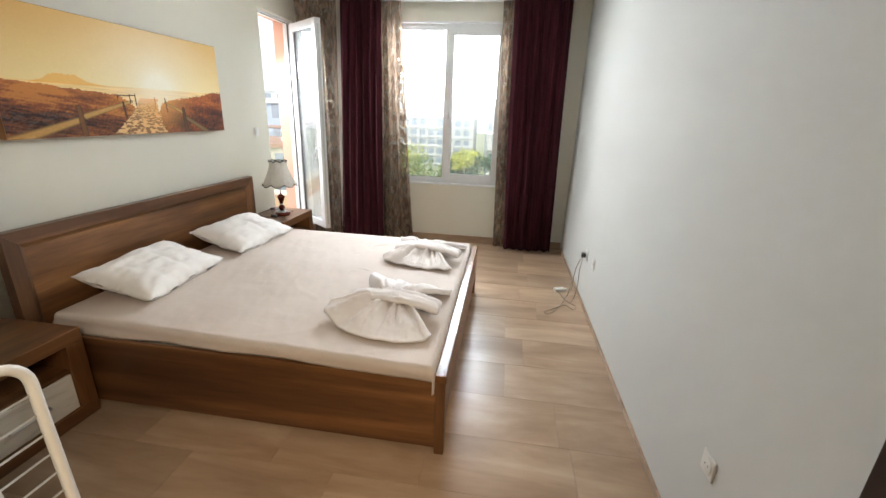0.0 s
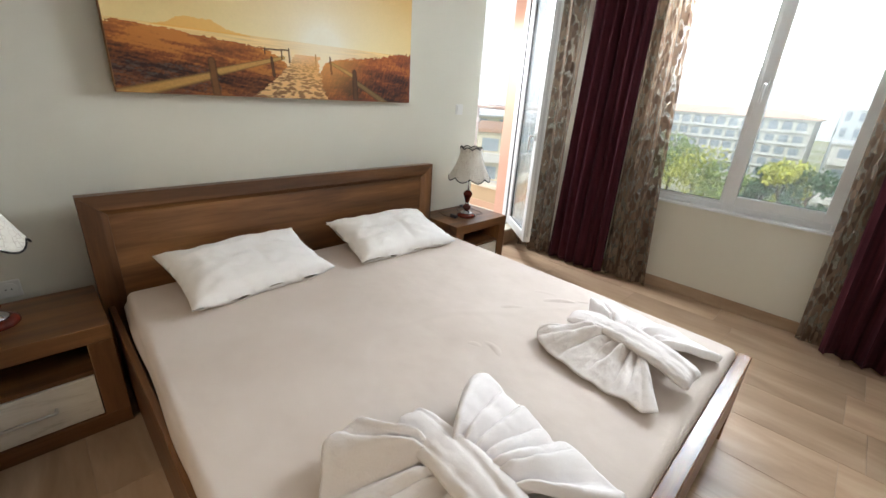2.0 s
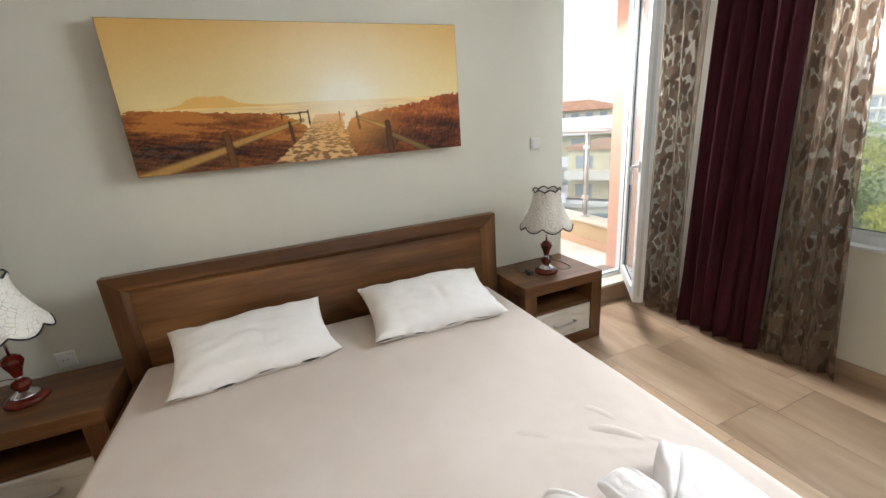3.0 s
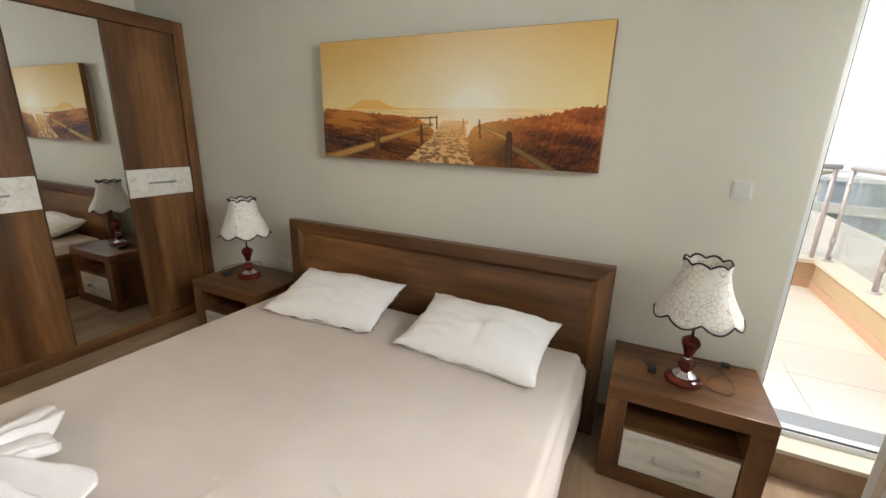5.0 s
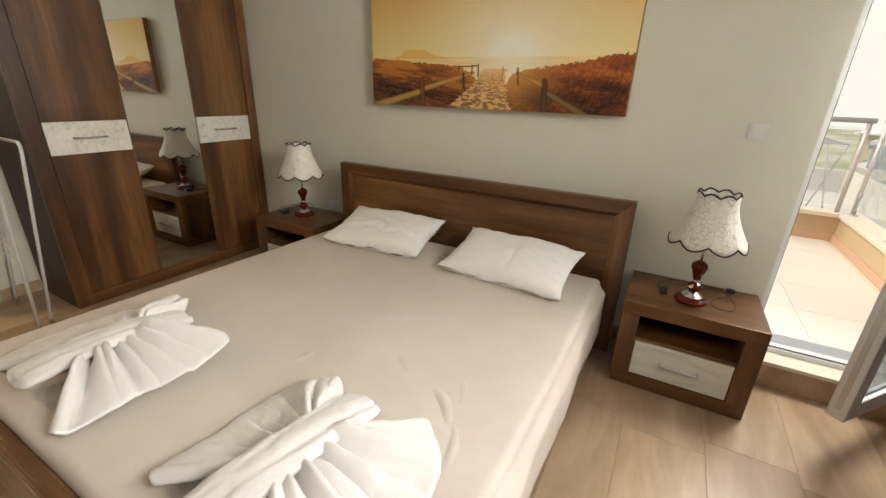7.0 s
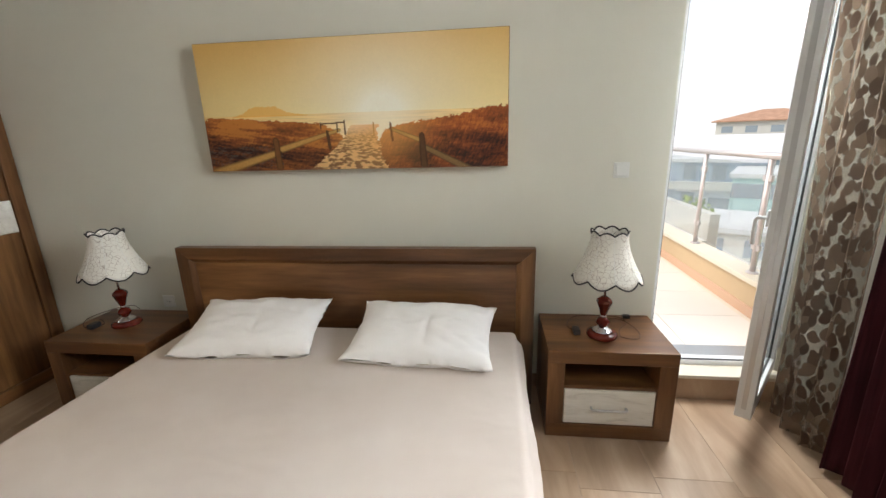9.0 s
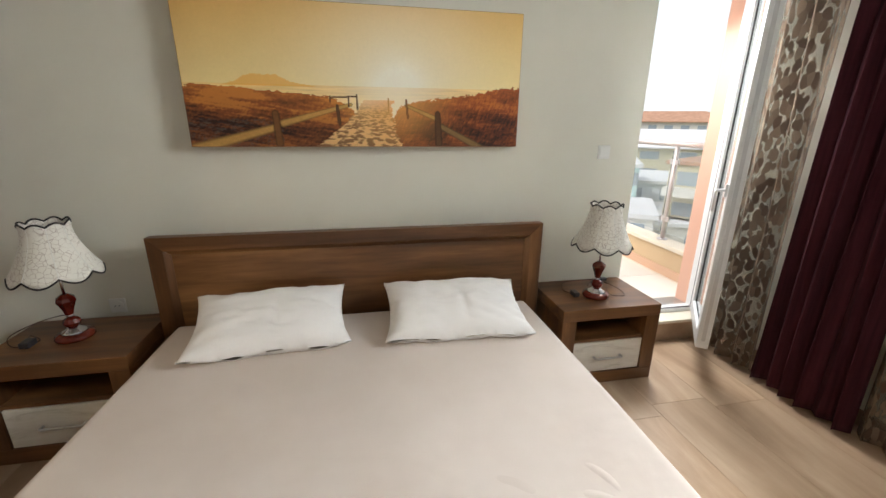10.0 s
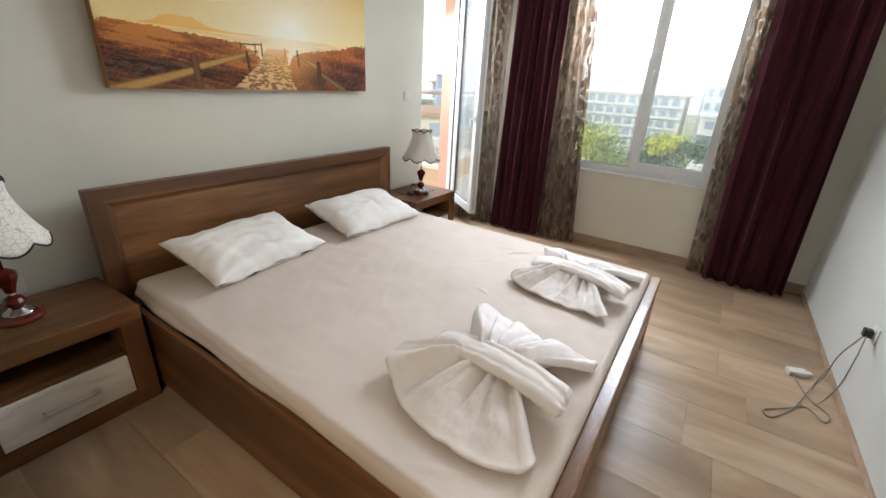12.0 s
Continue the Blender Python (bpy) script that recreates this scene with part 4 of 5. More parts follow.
loop_frame(0.07, 0.02, 0.312, 1.15, "outer_loop")
loop_frame(0.0, -0.13, 0.28, 1.12, "inner_loop")
for i in range(16):
    z = 0.45 + i * 0.042
    xx = 0.07 - 0.05 * z / 1.15
    wb = bmesh.new()
    tube(wb, [(xx, -0.307, z), (xx, 0.307, z)], 0.0022, 5)
    part("wire", wb, rack_metal, rack)
clip = part("catch", boxes((-0.03, 0.01, -0.325, -0.295, 0.93, 1.03), bevel=0.005), plastic_dark, rack, "dark plastic catch")


# wall fittings
def plate(name, m, kind, label):
    root = thing(name, 0, 0, 0, label, name.replace("_", " "))
    root.matrix_basis = m
    soften(part("plate", boxes((-0.041, 0.041, 0, 0.008, -0.041, 0.041)), plastic_white, root), 0.004)
    if kind == "switch":
        soften(part("rocker", boxes((-0.03, 0.03, 0.008, 0.013, -0.03, 0.03)), plastic_white, root), 0.003)
    else:
        bm = bmesh.new()
        tube(bm, [(0, 0.006, 0), (0, 0.011, 0)], 0.029, 24)
        part("ring", bm, plastic_white, root)
        bm = bmesh.new()
        tube(bm, [(0, 0.011, 0), (0, 0.0116, 0)], 0.022, 24)
        part("well", bm, plastic_white, root)
        for s in (-0.0095, 0.0095):
            bm = bmesh.new()
            tube(bm, [(s, 0.0116, 0), (s, 0.0122, 0)], 0.003, 10)
            part("pin_hole", bm, plastic_dark, root)
    return root


plate("light_switch", pose(W, 4.24, 1.333, 0, 0, -90), "switch", "white square light switch beside the balcony door")
plate("light_switch", pose(-0.59, S, 1.36, 0, 0, 0), "switch", "white square light switch beside the room door")
plate("wall_socket", pose(W, 1.42, 0.525, 0, 0, -90), "socket", "white wall socket above the nightstand")
plate("wall_socket", pose(E, 3.742, 0.434, 0, 0, 90), "socket", "white wall socket with a black plug in it")
plate("wall_socket", pose(E, 3.45, 0.455, 0, 0, 90), "socket", "white aerial socket on the plain wall")
plate("wall_socket", pose(E, 1.4, 0.451, 0, 0, 90), "socket", "white wall socket near the room door")

PX, PY, PZ = E - 0.014, 3.742, 0.434
plug = thing("plug", PX, PY, PZ, "black plug in the wall socket with a grey cable", "plug")
part("body", boxes((-0.035, 0, -0.02, 0.02, -0.022, 0.02), bevel=0.006), plastic_dark, plug)
bm = bmesh.new()
tube(bm, [q - Vector((0.804, 3.66, 0.39)) for q in arc([(0.785, 3.66, 0.38), (0.75, 3.62, 0.34), (0.74, 3.7, 0.2), (0.75, 3.78, 0.016), (0.7, 3.7, -0.032), (0.6, 3.45, -0.039), (0.5, 3.3, -0.039), (0.47, 3.34, -0.039), (0.56, 3.42, -0.039), (0.66, 3.5, -0.039), (0.72, 3.42, -0.039), (0.75, 3.5, -0.039), (0.68, 3.6, -0.039), (0.62, 3.8, -0.024)], 10)], 0.0035, 6)
part("cable", bm, cable_grey, plug)
bm = bmesh.new()
tube(bm, [q - Vector((0.804, 3.66, 0.39)) for q in arc([(0.785, 3.65, 0.38), (0.74, 3.5, 0.3), (0.75, 3.55, 0.12), (0.74, 3.6, -0.02), (0.7, 3.55, -0.039)], 10)], 0.003, 6)
part("cable", bm, cable_grey, plug)
adapter = thing("power_adapter", 0.71, 3.91, 0, "small white adapter lying on the tiled floor", "adapter", turn=20)
part("case", boxes((-0.05, 0.05, -0.028, 0.028, 0, 0.03), bevel=0.009), plastic_white, adapter)
part("prong_block", boxes((0.05, 0.075, -0.015, 0.015, 0.004, 0.024), bevel=0.004), plastic_white, adapter)
stub = thing("cable_end", 0.77, 3.8, 0, "stiff grey cable end standing by the wall", "cable")
bm = bmesh.new()
tube(bm, [(0, 0, 0), (0.01, 0.01, 0.05), (0.03, 0.03, 0.14)], 0.005, 6)
part("wire", bm, cable_grey, stub)


# curtains
def curtain(name, xb, xt, y, z0, z1, folds, amp, material, seed, label, category="curtain"):
    root = thing(name, (xb[0] + xb[1]) / 2, y, 0, label, category, "curtains at the window")
    cx = (xb[0] + xb[1]) / 2
    width = (xb[1] - xb[0]) * 2.2

    def f(u, v):
        z = z0 + (z1 - z0) * v
        uu = u + 0.02 * math.sin(2 * math.pi * u * 2 + seed)
        x0, x1 = xb[0] + (xt[0] - xb[0]) * v, xb[1] + (xt[1] - xb[1]) * v
        ph = 2 * math.pi * folds * uu + seed + 0.5 * math.sin(3 * v + seed)
        a = amp * (0.8 + 0.35 * math.sin(2.3 * folds * u + seed)) * (1 - 0.25 * v)
        x = x0 + (x1 - x0) * uu + 0.25 * a * math.sin(2 * ph)
        return (x - cx, a * math.sin(ph) + 0.012 * math.sin(5 * v + 9 * u), z)

    bm = bmesh.new()
    grid(bm, int(folds * 18), 50, f, uv=lambda u, v: (u * width, v * (z1 - z0)))
    thicken(part("cloth", bm, material, root), 0.002)
    return root


curtain("curtain", (-1.95, -1.4), (-1.86, -1.4), 5.08, 0.02, 2.74, 6, 0.04, burgundy, 0.3, "dark burgundy curtain hanging in folds by the balcony door")
curtain("curtain", (0.15, 0.71), (0.06, 0.66), 5.07, 0.015, 2.74, 6, 0.045, burgundy, 1.9, "dark burgundy curtain hanging in folds in the corner")
curtain("curtain", (-1.4, -1.0), (-1.42, -1.18), 5.13, 0.02, 2.74, 3.5, 0.035, sheer, 0.9, "brown leaf-patterned sheer curtain at the window", "sheer curtain")
curtain("curtain", (0.03, 0.16), (-0.05, 0.09), 5.13, 0.02, 2.74, 1.6, 0.03, sheer, 2.2, "narrow brown leaf-patterned sheer curtain", "sheer curtain")
curtain("curtain", (-2.3, -1.93), (-2.38, -1.9), 5.09, 0.02, 2.74, 3, 0.045, sheer, 4.2, "brown leaf-patterned sheer curtain beside the balcony door", "sheer curtain")
rod = thing("curtain_rail", -0.9, 5.11, 2.74, "white double curtain rail under the ceiling", "curtain rail")
part("track", boxes((-1.5, 1.6, -0.06, 0.06, 0, 0.04)), upvc, rod)

# canvas picture, painted cell by cell
PY0, PY1, PZ0, PZ1 = 1.943, 3.636, 1.37, 2.047
picture = thing("canvas_picture", W, (PY0 + PY1) / 2, PZ0, "wide canvas print of a beach path at sunset", "picture")
pw, ph_ = PY1 - PY0, PZ1 - PZ0
part("stretcher", boxes((0.004, 0.03, -pw / 2 + 0.02, pw / 2 - 0.02, 0.02, ph_ - 0.02)), plastic_white, picture)
part("canvas", boxes((0.03, 0.076, -pw / 2, pw / 2, 0, ph_), bevel=0.003), Mat("canvas_edge", srgb(152, 110, 70), 0.8).m, picture)
NU, NV = 440, 176
rng = np.random.default_rng(7)


def layers(nx, ny, shape, octaves=4, tilt=0.0):
    """A smooth random field with no lattice, filtered from white noise."""
    kx, ky = np.fft.fftfreq(shape[1]) * shape[1], np.fft.fftfreq(shape[0]) * shape[0]
    f = np.hypot((kx[None, :] + tilt * ky[:, None]) / (nx * 0.5), ky[:, None] / (ny * 0.5))
    keep = np.exp(-((f / 2 ** (octaves - 1)) ** 2)) / (1 + f ** 2) ** 0.65
    keep[0, 0] = 0
    out = np.fft.ifft2(np.fft.fft2(rng.standard_normal(shape)) * keep).real
    return np.clip(0.5 + 0.17 * out / out.std(), 0, 1)


V_, U_ = np.meshgrid((np.arange(NV) + 0.5) / NV, (np.arange(NU) + 0.5) / NU, indexing="ij")
col = np.zeros((NV, NU, 3))


def c8(r, g, b):
    return np.array(srgb(r, g, b)[:3])


def mix(a, b, k):
    k = np.clip(k, 0, 1)[..., None]
    return a * (1 - k) + b * k


HOR = 0.445


def sample(field, a, b):
    """A field read at other coordinates, 0 to 1, repeating beyond them."""
    return field[np.mod((b * NV).astype(int), NV), np.mod((a * NU).astype(int), NU)]


d_sun = np.hypot((U_ - 0.605) * 2.5, V_ - HOR + 0.04)
col = mix(c8(246, 222, 158) + 0 * col, c8(224, 178, 100), (V_ - HOR) / 0.6 + 0.25 * (U_ < 0.5) * (0.5 - U_))
col = mix(col, c8(255, 248, 226), 0.6 * np.exp(-(d_sun / 0.65) ** 2) + 0.75 * np.exp(-(d_sun / 0.22) ** 2))
sea = V_ < HOR
col = mix(col, c8(250, 212, 140) * (0.72 + 0.5 * layers(5, 60, (NV, NU))[..., None]), sea * 0.8)
col = mix(col, c8(255, 242, 212), sea * np.exp(-(((U_ - 0.6) / 0.13) ** 2)) * 0.85)
rough_n = layers(40, 60, (NV, NU), 3)
hill = HOR - 0.01 + (0.078 + 0.02 * (rough_n - 0.5)) * np.interp(U_, [0.1, 0.14, 0.165, 0.19, 0.25, 0.29, 0.36], [0, 0.3, 0.85, 1.0, 0.95, 0.35, 0])
col = mix(col, c8(242, 178, 70), ((V_ < hill) & (V_ > HOR - 0.015) & (U_ > 0.1) & (U_ < 0.36)) * 0.7)
grass_n, fine_n, spot_n = layers(24, 46, (NV, NU)), layers(150, 90, (NV, NU), 2), layers(70, 60, (NV, NU), 3)
ldune = np.interp(U_, [0, 0.05, 0.13, 0.2, 0.3, 0.38, 0.43, 0.47, 0.5, 0.53], [0.42, 0.435, 0.43, 0.4, 0.385, 0.37, 0.34, 0.26, 0.16, 0.02]) + 0.03 * (rough_n - 0.5)
rdune = np.interp(U_, [0.57, 0.61, 0.66, 0.75, 0.85, 0.93, 1.0], [0.12, 0.3, 0.34, 0.37, 0.4, 0.45, 0.46]) + 0.03 * (fine_n - 0.5)
lean_n = sample(layers(330, 34, (NV, NU), 2), U_ + 0.12 * (1 - V_) ** 2, V_)
lean_l = sample(layers(200, 60, (NV, NU), 2), U_ - 0.2 * V_, V_)
band_n = sample(layers(10, 34, (NV, NU), 3), U_, V_ + 0.35 * (U_ - 0.2))
patch_n = sample(layers(7, 9, (NV, NU), 2), U_, V_ + 0.3 * U_)
kl = np.clip(0.5 * band_n + 0.55 * patch_n + 0.2 * lean_l + 0.15 * spot_n - 0.2, 0, 1)
kr = np.clip(0.35 * lean_n + 0.55 * patch_n + 0.25 * grass_n - 0.07, 0, 1)
near = np.clip(1 - (np.where(U_ > 0.55, rdune, ldune) - V_) * 3.0, 0, 1)
tone = np.clip((np.where(U_ > 0.55, kr, kl) - 0.3) * 2.3, 0, 1)
dune = mix(c8(50, 24, 14) + 0 * col, c8(150, 82, 36), np.clip(tone * 1.7, 0, 1) * (0.55 + 0.45 * near))
dune = mix(dune, c8(214, 138, 58), np.clip(tone * 2.6 - 1.5, 0, 1) * (0.35 + 0.65 * near) * 0.85)
dune = mix(dune, c8(206, 124, 52), near ** 3 * 0.4)
dune = mix(dune, c8(86, 78, 74), ((U_ < 0.26) & (V_ < 0.2)) * np.clip(spot_n * 3 - 1.4, 0, 1) * 0.6)
left, right = (V_ < ldune) & (U_ < 0.56), (V_ < rdune) & (U_ > 0.56)
path = (V_ < 0.345) & (U_ > np.interp(V_, [0, 0.12, 0.25, 0.34, 0.4], [0.35, 0.42, 0.475, 0.5, 0.51]) + 0.02 * (spot_n - 0.5)) & (U_ < np.interp(V_, [0, 0.15, 0.3, 0.4], [0.615, 0.595, 0.585, 0.6]) + 0.02 * (spot_n - 0.5))
depth = 1 / (HOR + 0.06 - V_).clip(0.06)
prints = sample(layers(54, 30, (NV, NU), 2), (U_ - 0.55) * depth * 0.5, depth * 0.42)
sand = mix(c8(232, 188, 128) + 0 * col, c8(104, 62, 38), np.clip((prints - 0.44) * 6, 0, 1) * np.clip(1.25 - 2.4 * V_, 0.1, 0.85))
col = mix(col, dune, left * 1.0)
col = mix(col, dune * np.array([1.0, 0.8, 0.75]), right * 1.0)
col = mix(col, sand, path * np.clip((0.36 - V_) / 0.1, 0, 1))
col = mix(col, c8(246, 178, 98), (left | right | path) * np.exp(-(d_sun / 0.3) ** 2) * 0.75)


def stroke(a, b, w0, w1, color, edge=True):
    """A tapering bar of the painted fence."""
    global col
    ax, ay, bx, by = a[0] * 2.5, a[1], b[0] * 2.5, b[1]
    px, py = U_ * 2.5 - ax, V_ - ay
    ln = (bx - ax) ** 2 + (by - ay) ** 2
    t = np.clip((px * (bx - ax) + py * (by - ay)) / ln, 0, 1)
    d = np.hypot(px - t * (bx - ax), py - t * (by - ay)) / (w0 + (w1 - w0) * t)
    col = mix(col, color * 0.35, np.clip((1.15 - d) / 0.35, 0, 0.85))
    col = mix(col, color, np.clip((0.9 - d) / 0.45, 0, 1) * (0.6 + 0.4 * fine_n))


fence = c8(206, 158, 84)
shade_f = c8(96, 62, 34)
stroke((-0.02, -0.04), (0.24, 0.14), 0.045, 0.028, fence)
stroke((0.26, 0.17), (0.46, 0.31), 0.028, 0.014, fence)
stroke((0.245, 0.02), (0.24, 0.24), 0.03, 0.026, c8(128, 84, 42))
stroke((0.425, 0.17), (0.42, 0.3), 0.014, 0.012, shade_f)
stroke((0.4, 0.36), (0.48, 0.37), 0.006, 0.006, shade_f)
stroke((0.4, 0.33), (0.4, 0.37), 0.006, 0.006, shade_f)
stroke((0.48, 0.28), (0.48, 0.38), 0.008, 0.006, shade_f)
stroke((0.455, 0.3), (0.455, 0.37), 0.006, 0.006, shade_f)
stroke((0.63, 0.31), (0.72, 0.22), 0.012, 0.02, fence)
stroke((0.73, 0.17), (0.88, -0.02), 0.022, 0.03, c8(140, 110, 66))
stroke((0.735, 0.02), (0.73, 0.25), 0.03, 0.024, shade_f)
stroke((0.635, 0.22), (0.63, 0.35), 0.009, 0.008, c8(150, 98, 52))
stroke((0.575, 0.26), (0.575, 0.36), 0.006, 0.006, c8(220, 160, 90))
col = np.clip(col * (0.98 + 0.04 * layers(300, 120, (NV, NU), 1)[..., None]), 0, 1)
ys, zs = np.linspace(-pw / 2 + 0.003, pw / 2 - 0.003, NU + 1), np.linspace(0.003, ph_ - 0.003, NV + 1)
zz, yy = np.meshgrid(zs, ys, indexing="ij")
verts = np.stack([np.full(zz.shape, 0.0775), yy, zz], -1).reshape(-1, 3)
ii, jj = np.meshgrid(np.arange(NU), np.arange(NV))
base = (jj * (NU + 1) + ii).reshape(-1)
faces = np.stack([base, base + 1, base + NU + 2, base + NU + 1], -1)
pm = bpy.data.meshes.new("print")
pm.from_pydata(verts.tolist(), [], faces.tolist())
attr = pm.color_attributes.new("ink", "FLOAT_COLOR", "CORNER")
attr.data.foreach_set("color", np.repeat(np.concatenate([col.reshape(-1, 3), np.ones((NU * NV, 1))], 1), 4, axis=0).astype(np.float32).ravel())
ink = Mat("canvas_print", rough=0.75)
ia = ink.n.new("ShaderNodeAttribute")
ia.attribute_name = "ink"
ink.color(ia.outputs["Color"])
ink.bump(ink.noise(700, 2), 0.15, 0.0005)
pm.materials.append(ink.m)
po = new("print", pm)
po.parent = picture
tagged(po, "sunset beach path between dunes and wooden fences")


# ---- outside ----
ground_mat = Mat("ground", rough=0.95)
ground_mat.color(ground_mat.ramp(ground_mat.noise(0.05, 6), [(0.35, srgb(122, 136, 88)), (0.5, srgb(160, 160, 118)), (0.62, srgb(184, 180, 168))]))
bm = bmesh.new()
grid(bm, 8, 8, lambda u, v: ((u - 0.5) * 16000, (v - 0.5) * 16000, -15.0))
ground = structure("ground", bm, ground_mat.m, "distant green and paved ground far below")
# Emissive ring imitates bright far haze and covers the darker distant ground.
haze_glow = Mat("far_haze_glow", rough=1.0)
haze_glow.n.remove(haze_glow.b)
glow = haze_glow.add("Emission", Color=(0.97, 0.99, 1.0, 1), Strength=0.38)
haze_glow.l.new(glow.outputs[0], haze_glow.n["Material Output"].inputs[0])
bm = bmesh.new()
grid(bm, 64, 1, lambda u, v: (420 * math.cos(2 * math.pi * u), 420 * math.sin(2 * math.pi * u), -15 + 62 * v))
haze = structure("backdrop", bm, haze_glow.m, "glowing backdrop ring standing in for bright haze along the horizon")
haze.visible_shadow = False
roof_tile = Mat("roof_tile", rough=0.8)
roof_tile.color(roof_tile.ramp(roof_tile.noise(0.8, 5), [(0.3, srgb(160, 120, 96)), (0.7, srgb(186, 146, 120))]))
roof_tile = roof_tile.m
# Far window panes lightened: distance haze is put into their colour.
hazed_glass = Mat("hazed_window", srgb(146, 156, 164), 0.2).m
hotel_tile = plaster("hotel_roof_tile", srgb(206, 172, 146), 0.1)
metal_roof = plaster("pale_metal_roof", srgb(214, 214, 216), 0.08)


def hip_roof(x0, x1, y0, y1, z, rise, over=0.8):
    bm = bmesh.new()
    x0, x1, y0, y1 = x0 - over, x1 + over, y0 - over, y1 + over
    d = min(x1 - x0, y1 - y0) / 2
    if x1 - x0 >= y1 - y0:
        r = [(x0 + d, (y0 + y1) / 2), (x1 - d, (y0 + y1) / 2)]
    else:
        r = [((x0 + x1) / 2, y0 + d), ((x0 + x1) / 2, y1 - d)]
    b = [bm.verts.new((x, y, z)) for x, y in ((x0, y0), (x1, y0), (x1, y1), (x0, y1))]
    e = [bm.verts.new((x, y, z - 0.25)) for x, y in ((x0, y0), (x1, y0), (x1, y1), (x0, y1))]
    t = [bm.verts.new((x, y, z + rise)) for x, y in r]
    if x1 - x0 >= y1 - y0:
        fs = ((b[0], b[1], t[1], t[0]), (b[1], b[2], t[1]), (b[2], b[3], t[0], t[1]), (b[3], b[0], t[0]))
    else:
        fs = ((b[0], b[1], t[0]), (b[1], b[2], t[1], t[0]), (b[2], b[3], t[1]), (b[3], b[0], t[0], t[1]))
    for f in fs:
        bm.faces.new(f)
    bm.faces.new(e[::-1])
    for i in range(4):
        bm.faces.new((e[i], e[(i + 1) % 4], b[(i + 1) % 4], b[i]))
    return bm


def arch_bm(w, h, rise, depth):
    """A dark opening with a round head, lying in a facade along x."""
    bm = bmesh.new()
    n = 8
    pts = [(-w / 2, 0), (w / 2, 0)] + [(w / 2 * math.cos(math.pi * k / n), h + rise * math.sin(math.pi * k / n)) for k in range(n + 1)]
    front = [bm.verts.new((x, 0, z)) for x, z in pts]
    back = [bm.verts.new((x, depth, z)) for x, z in pts]
    bm.faces.new(front)
    bm.faces.new(back[::-1])
    for i in range(len(pts)):
        bm.faces.new((front[i], front[(i + 1) % len(pts)], back[(i + 1) % len(pts)], back[i]))
    return bm


blue_render = plaster("blue_grey_render", srgb(168, 182, 198), 0.08)
teal_render = plaster("teal_render", srgb(178, 208, 206), 0.06)

# arcaded hotel across the park
hx0, hx1, hy = -98.0, -11.0, 140.0
hotel = thing("hotel", (hx0 + hx1) / 2, hy, -15, "long white arcaded hotel with a low brown tiled roof", "building")
L = (hx1 - hx0) / 2
part("wall", boxes((-L, L, 0.5, 16, 0, 15.4)), white_render, hotel)
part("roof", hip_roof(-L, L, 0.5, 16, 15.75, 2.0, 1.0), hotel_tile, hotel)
part("cornice", boxes((-L - 0.6, L + 0.6, -0.4, 16.6, 15.35, 15.65)), grey_render, hotel)
bay = 2.95
nb = int(2 * L / bay)
opening = bpy.data.meshes.new("arch_opening")
ab = arch_bm(2.0, 1.3, 0.8, 0.3)
ab.to_mesh(opening)
ab.free()
opening.materials.append(hazed_glass)
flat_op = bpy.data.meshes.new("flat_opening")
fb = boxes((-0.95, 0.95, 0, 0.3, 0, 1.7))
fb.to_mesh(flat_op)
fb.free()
flat_op.materials.append(hazed_glass)
grey_bal = plaster("balcony_front", srgb(206, 206, 204), 0.06)
for fl in range(5):
    z = 0.6 + fl * 3.0
    for i in range(nb):
        x = -L + bay * (i + 0.5) + (2 * L - nb * bay) / 2
        o = new("window", opening if fl in (4, 0) else flat_op)
        o.parent = hotel
        o.matrix_basis = pose(x, 0.25, z + 0.3)
    part("balcony", boxes((-L, L, -0.1, 0.5, z - 0.35, z - 0.12), (-L, L, -0.1, 0.0, z - 0.12, z + 0.3)), grey_bal, hotel)
for fl in range(5):
    pil = bmesh.new()
    for i in range(nb + 1):
        x = -L + bay * i + (2 * L - nb * bay) / 2
        box(pil, x - 0.3, x + 0.3, -0.12, 0.48, 0.25 + fl * 3.0, 2.8 + fl * 3.0)
    part("piers", pil, white_render, hotel)


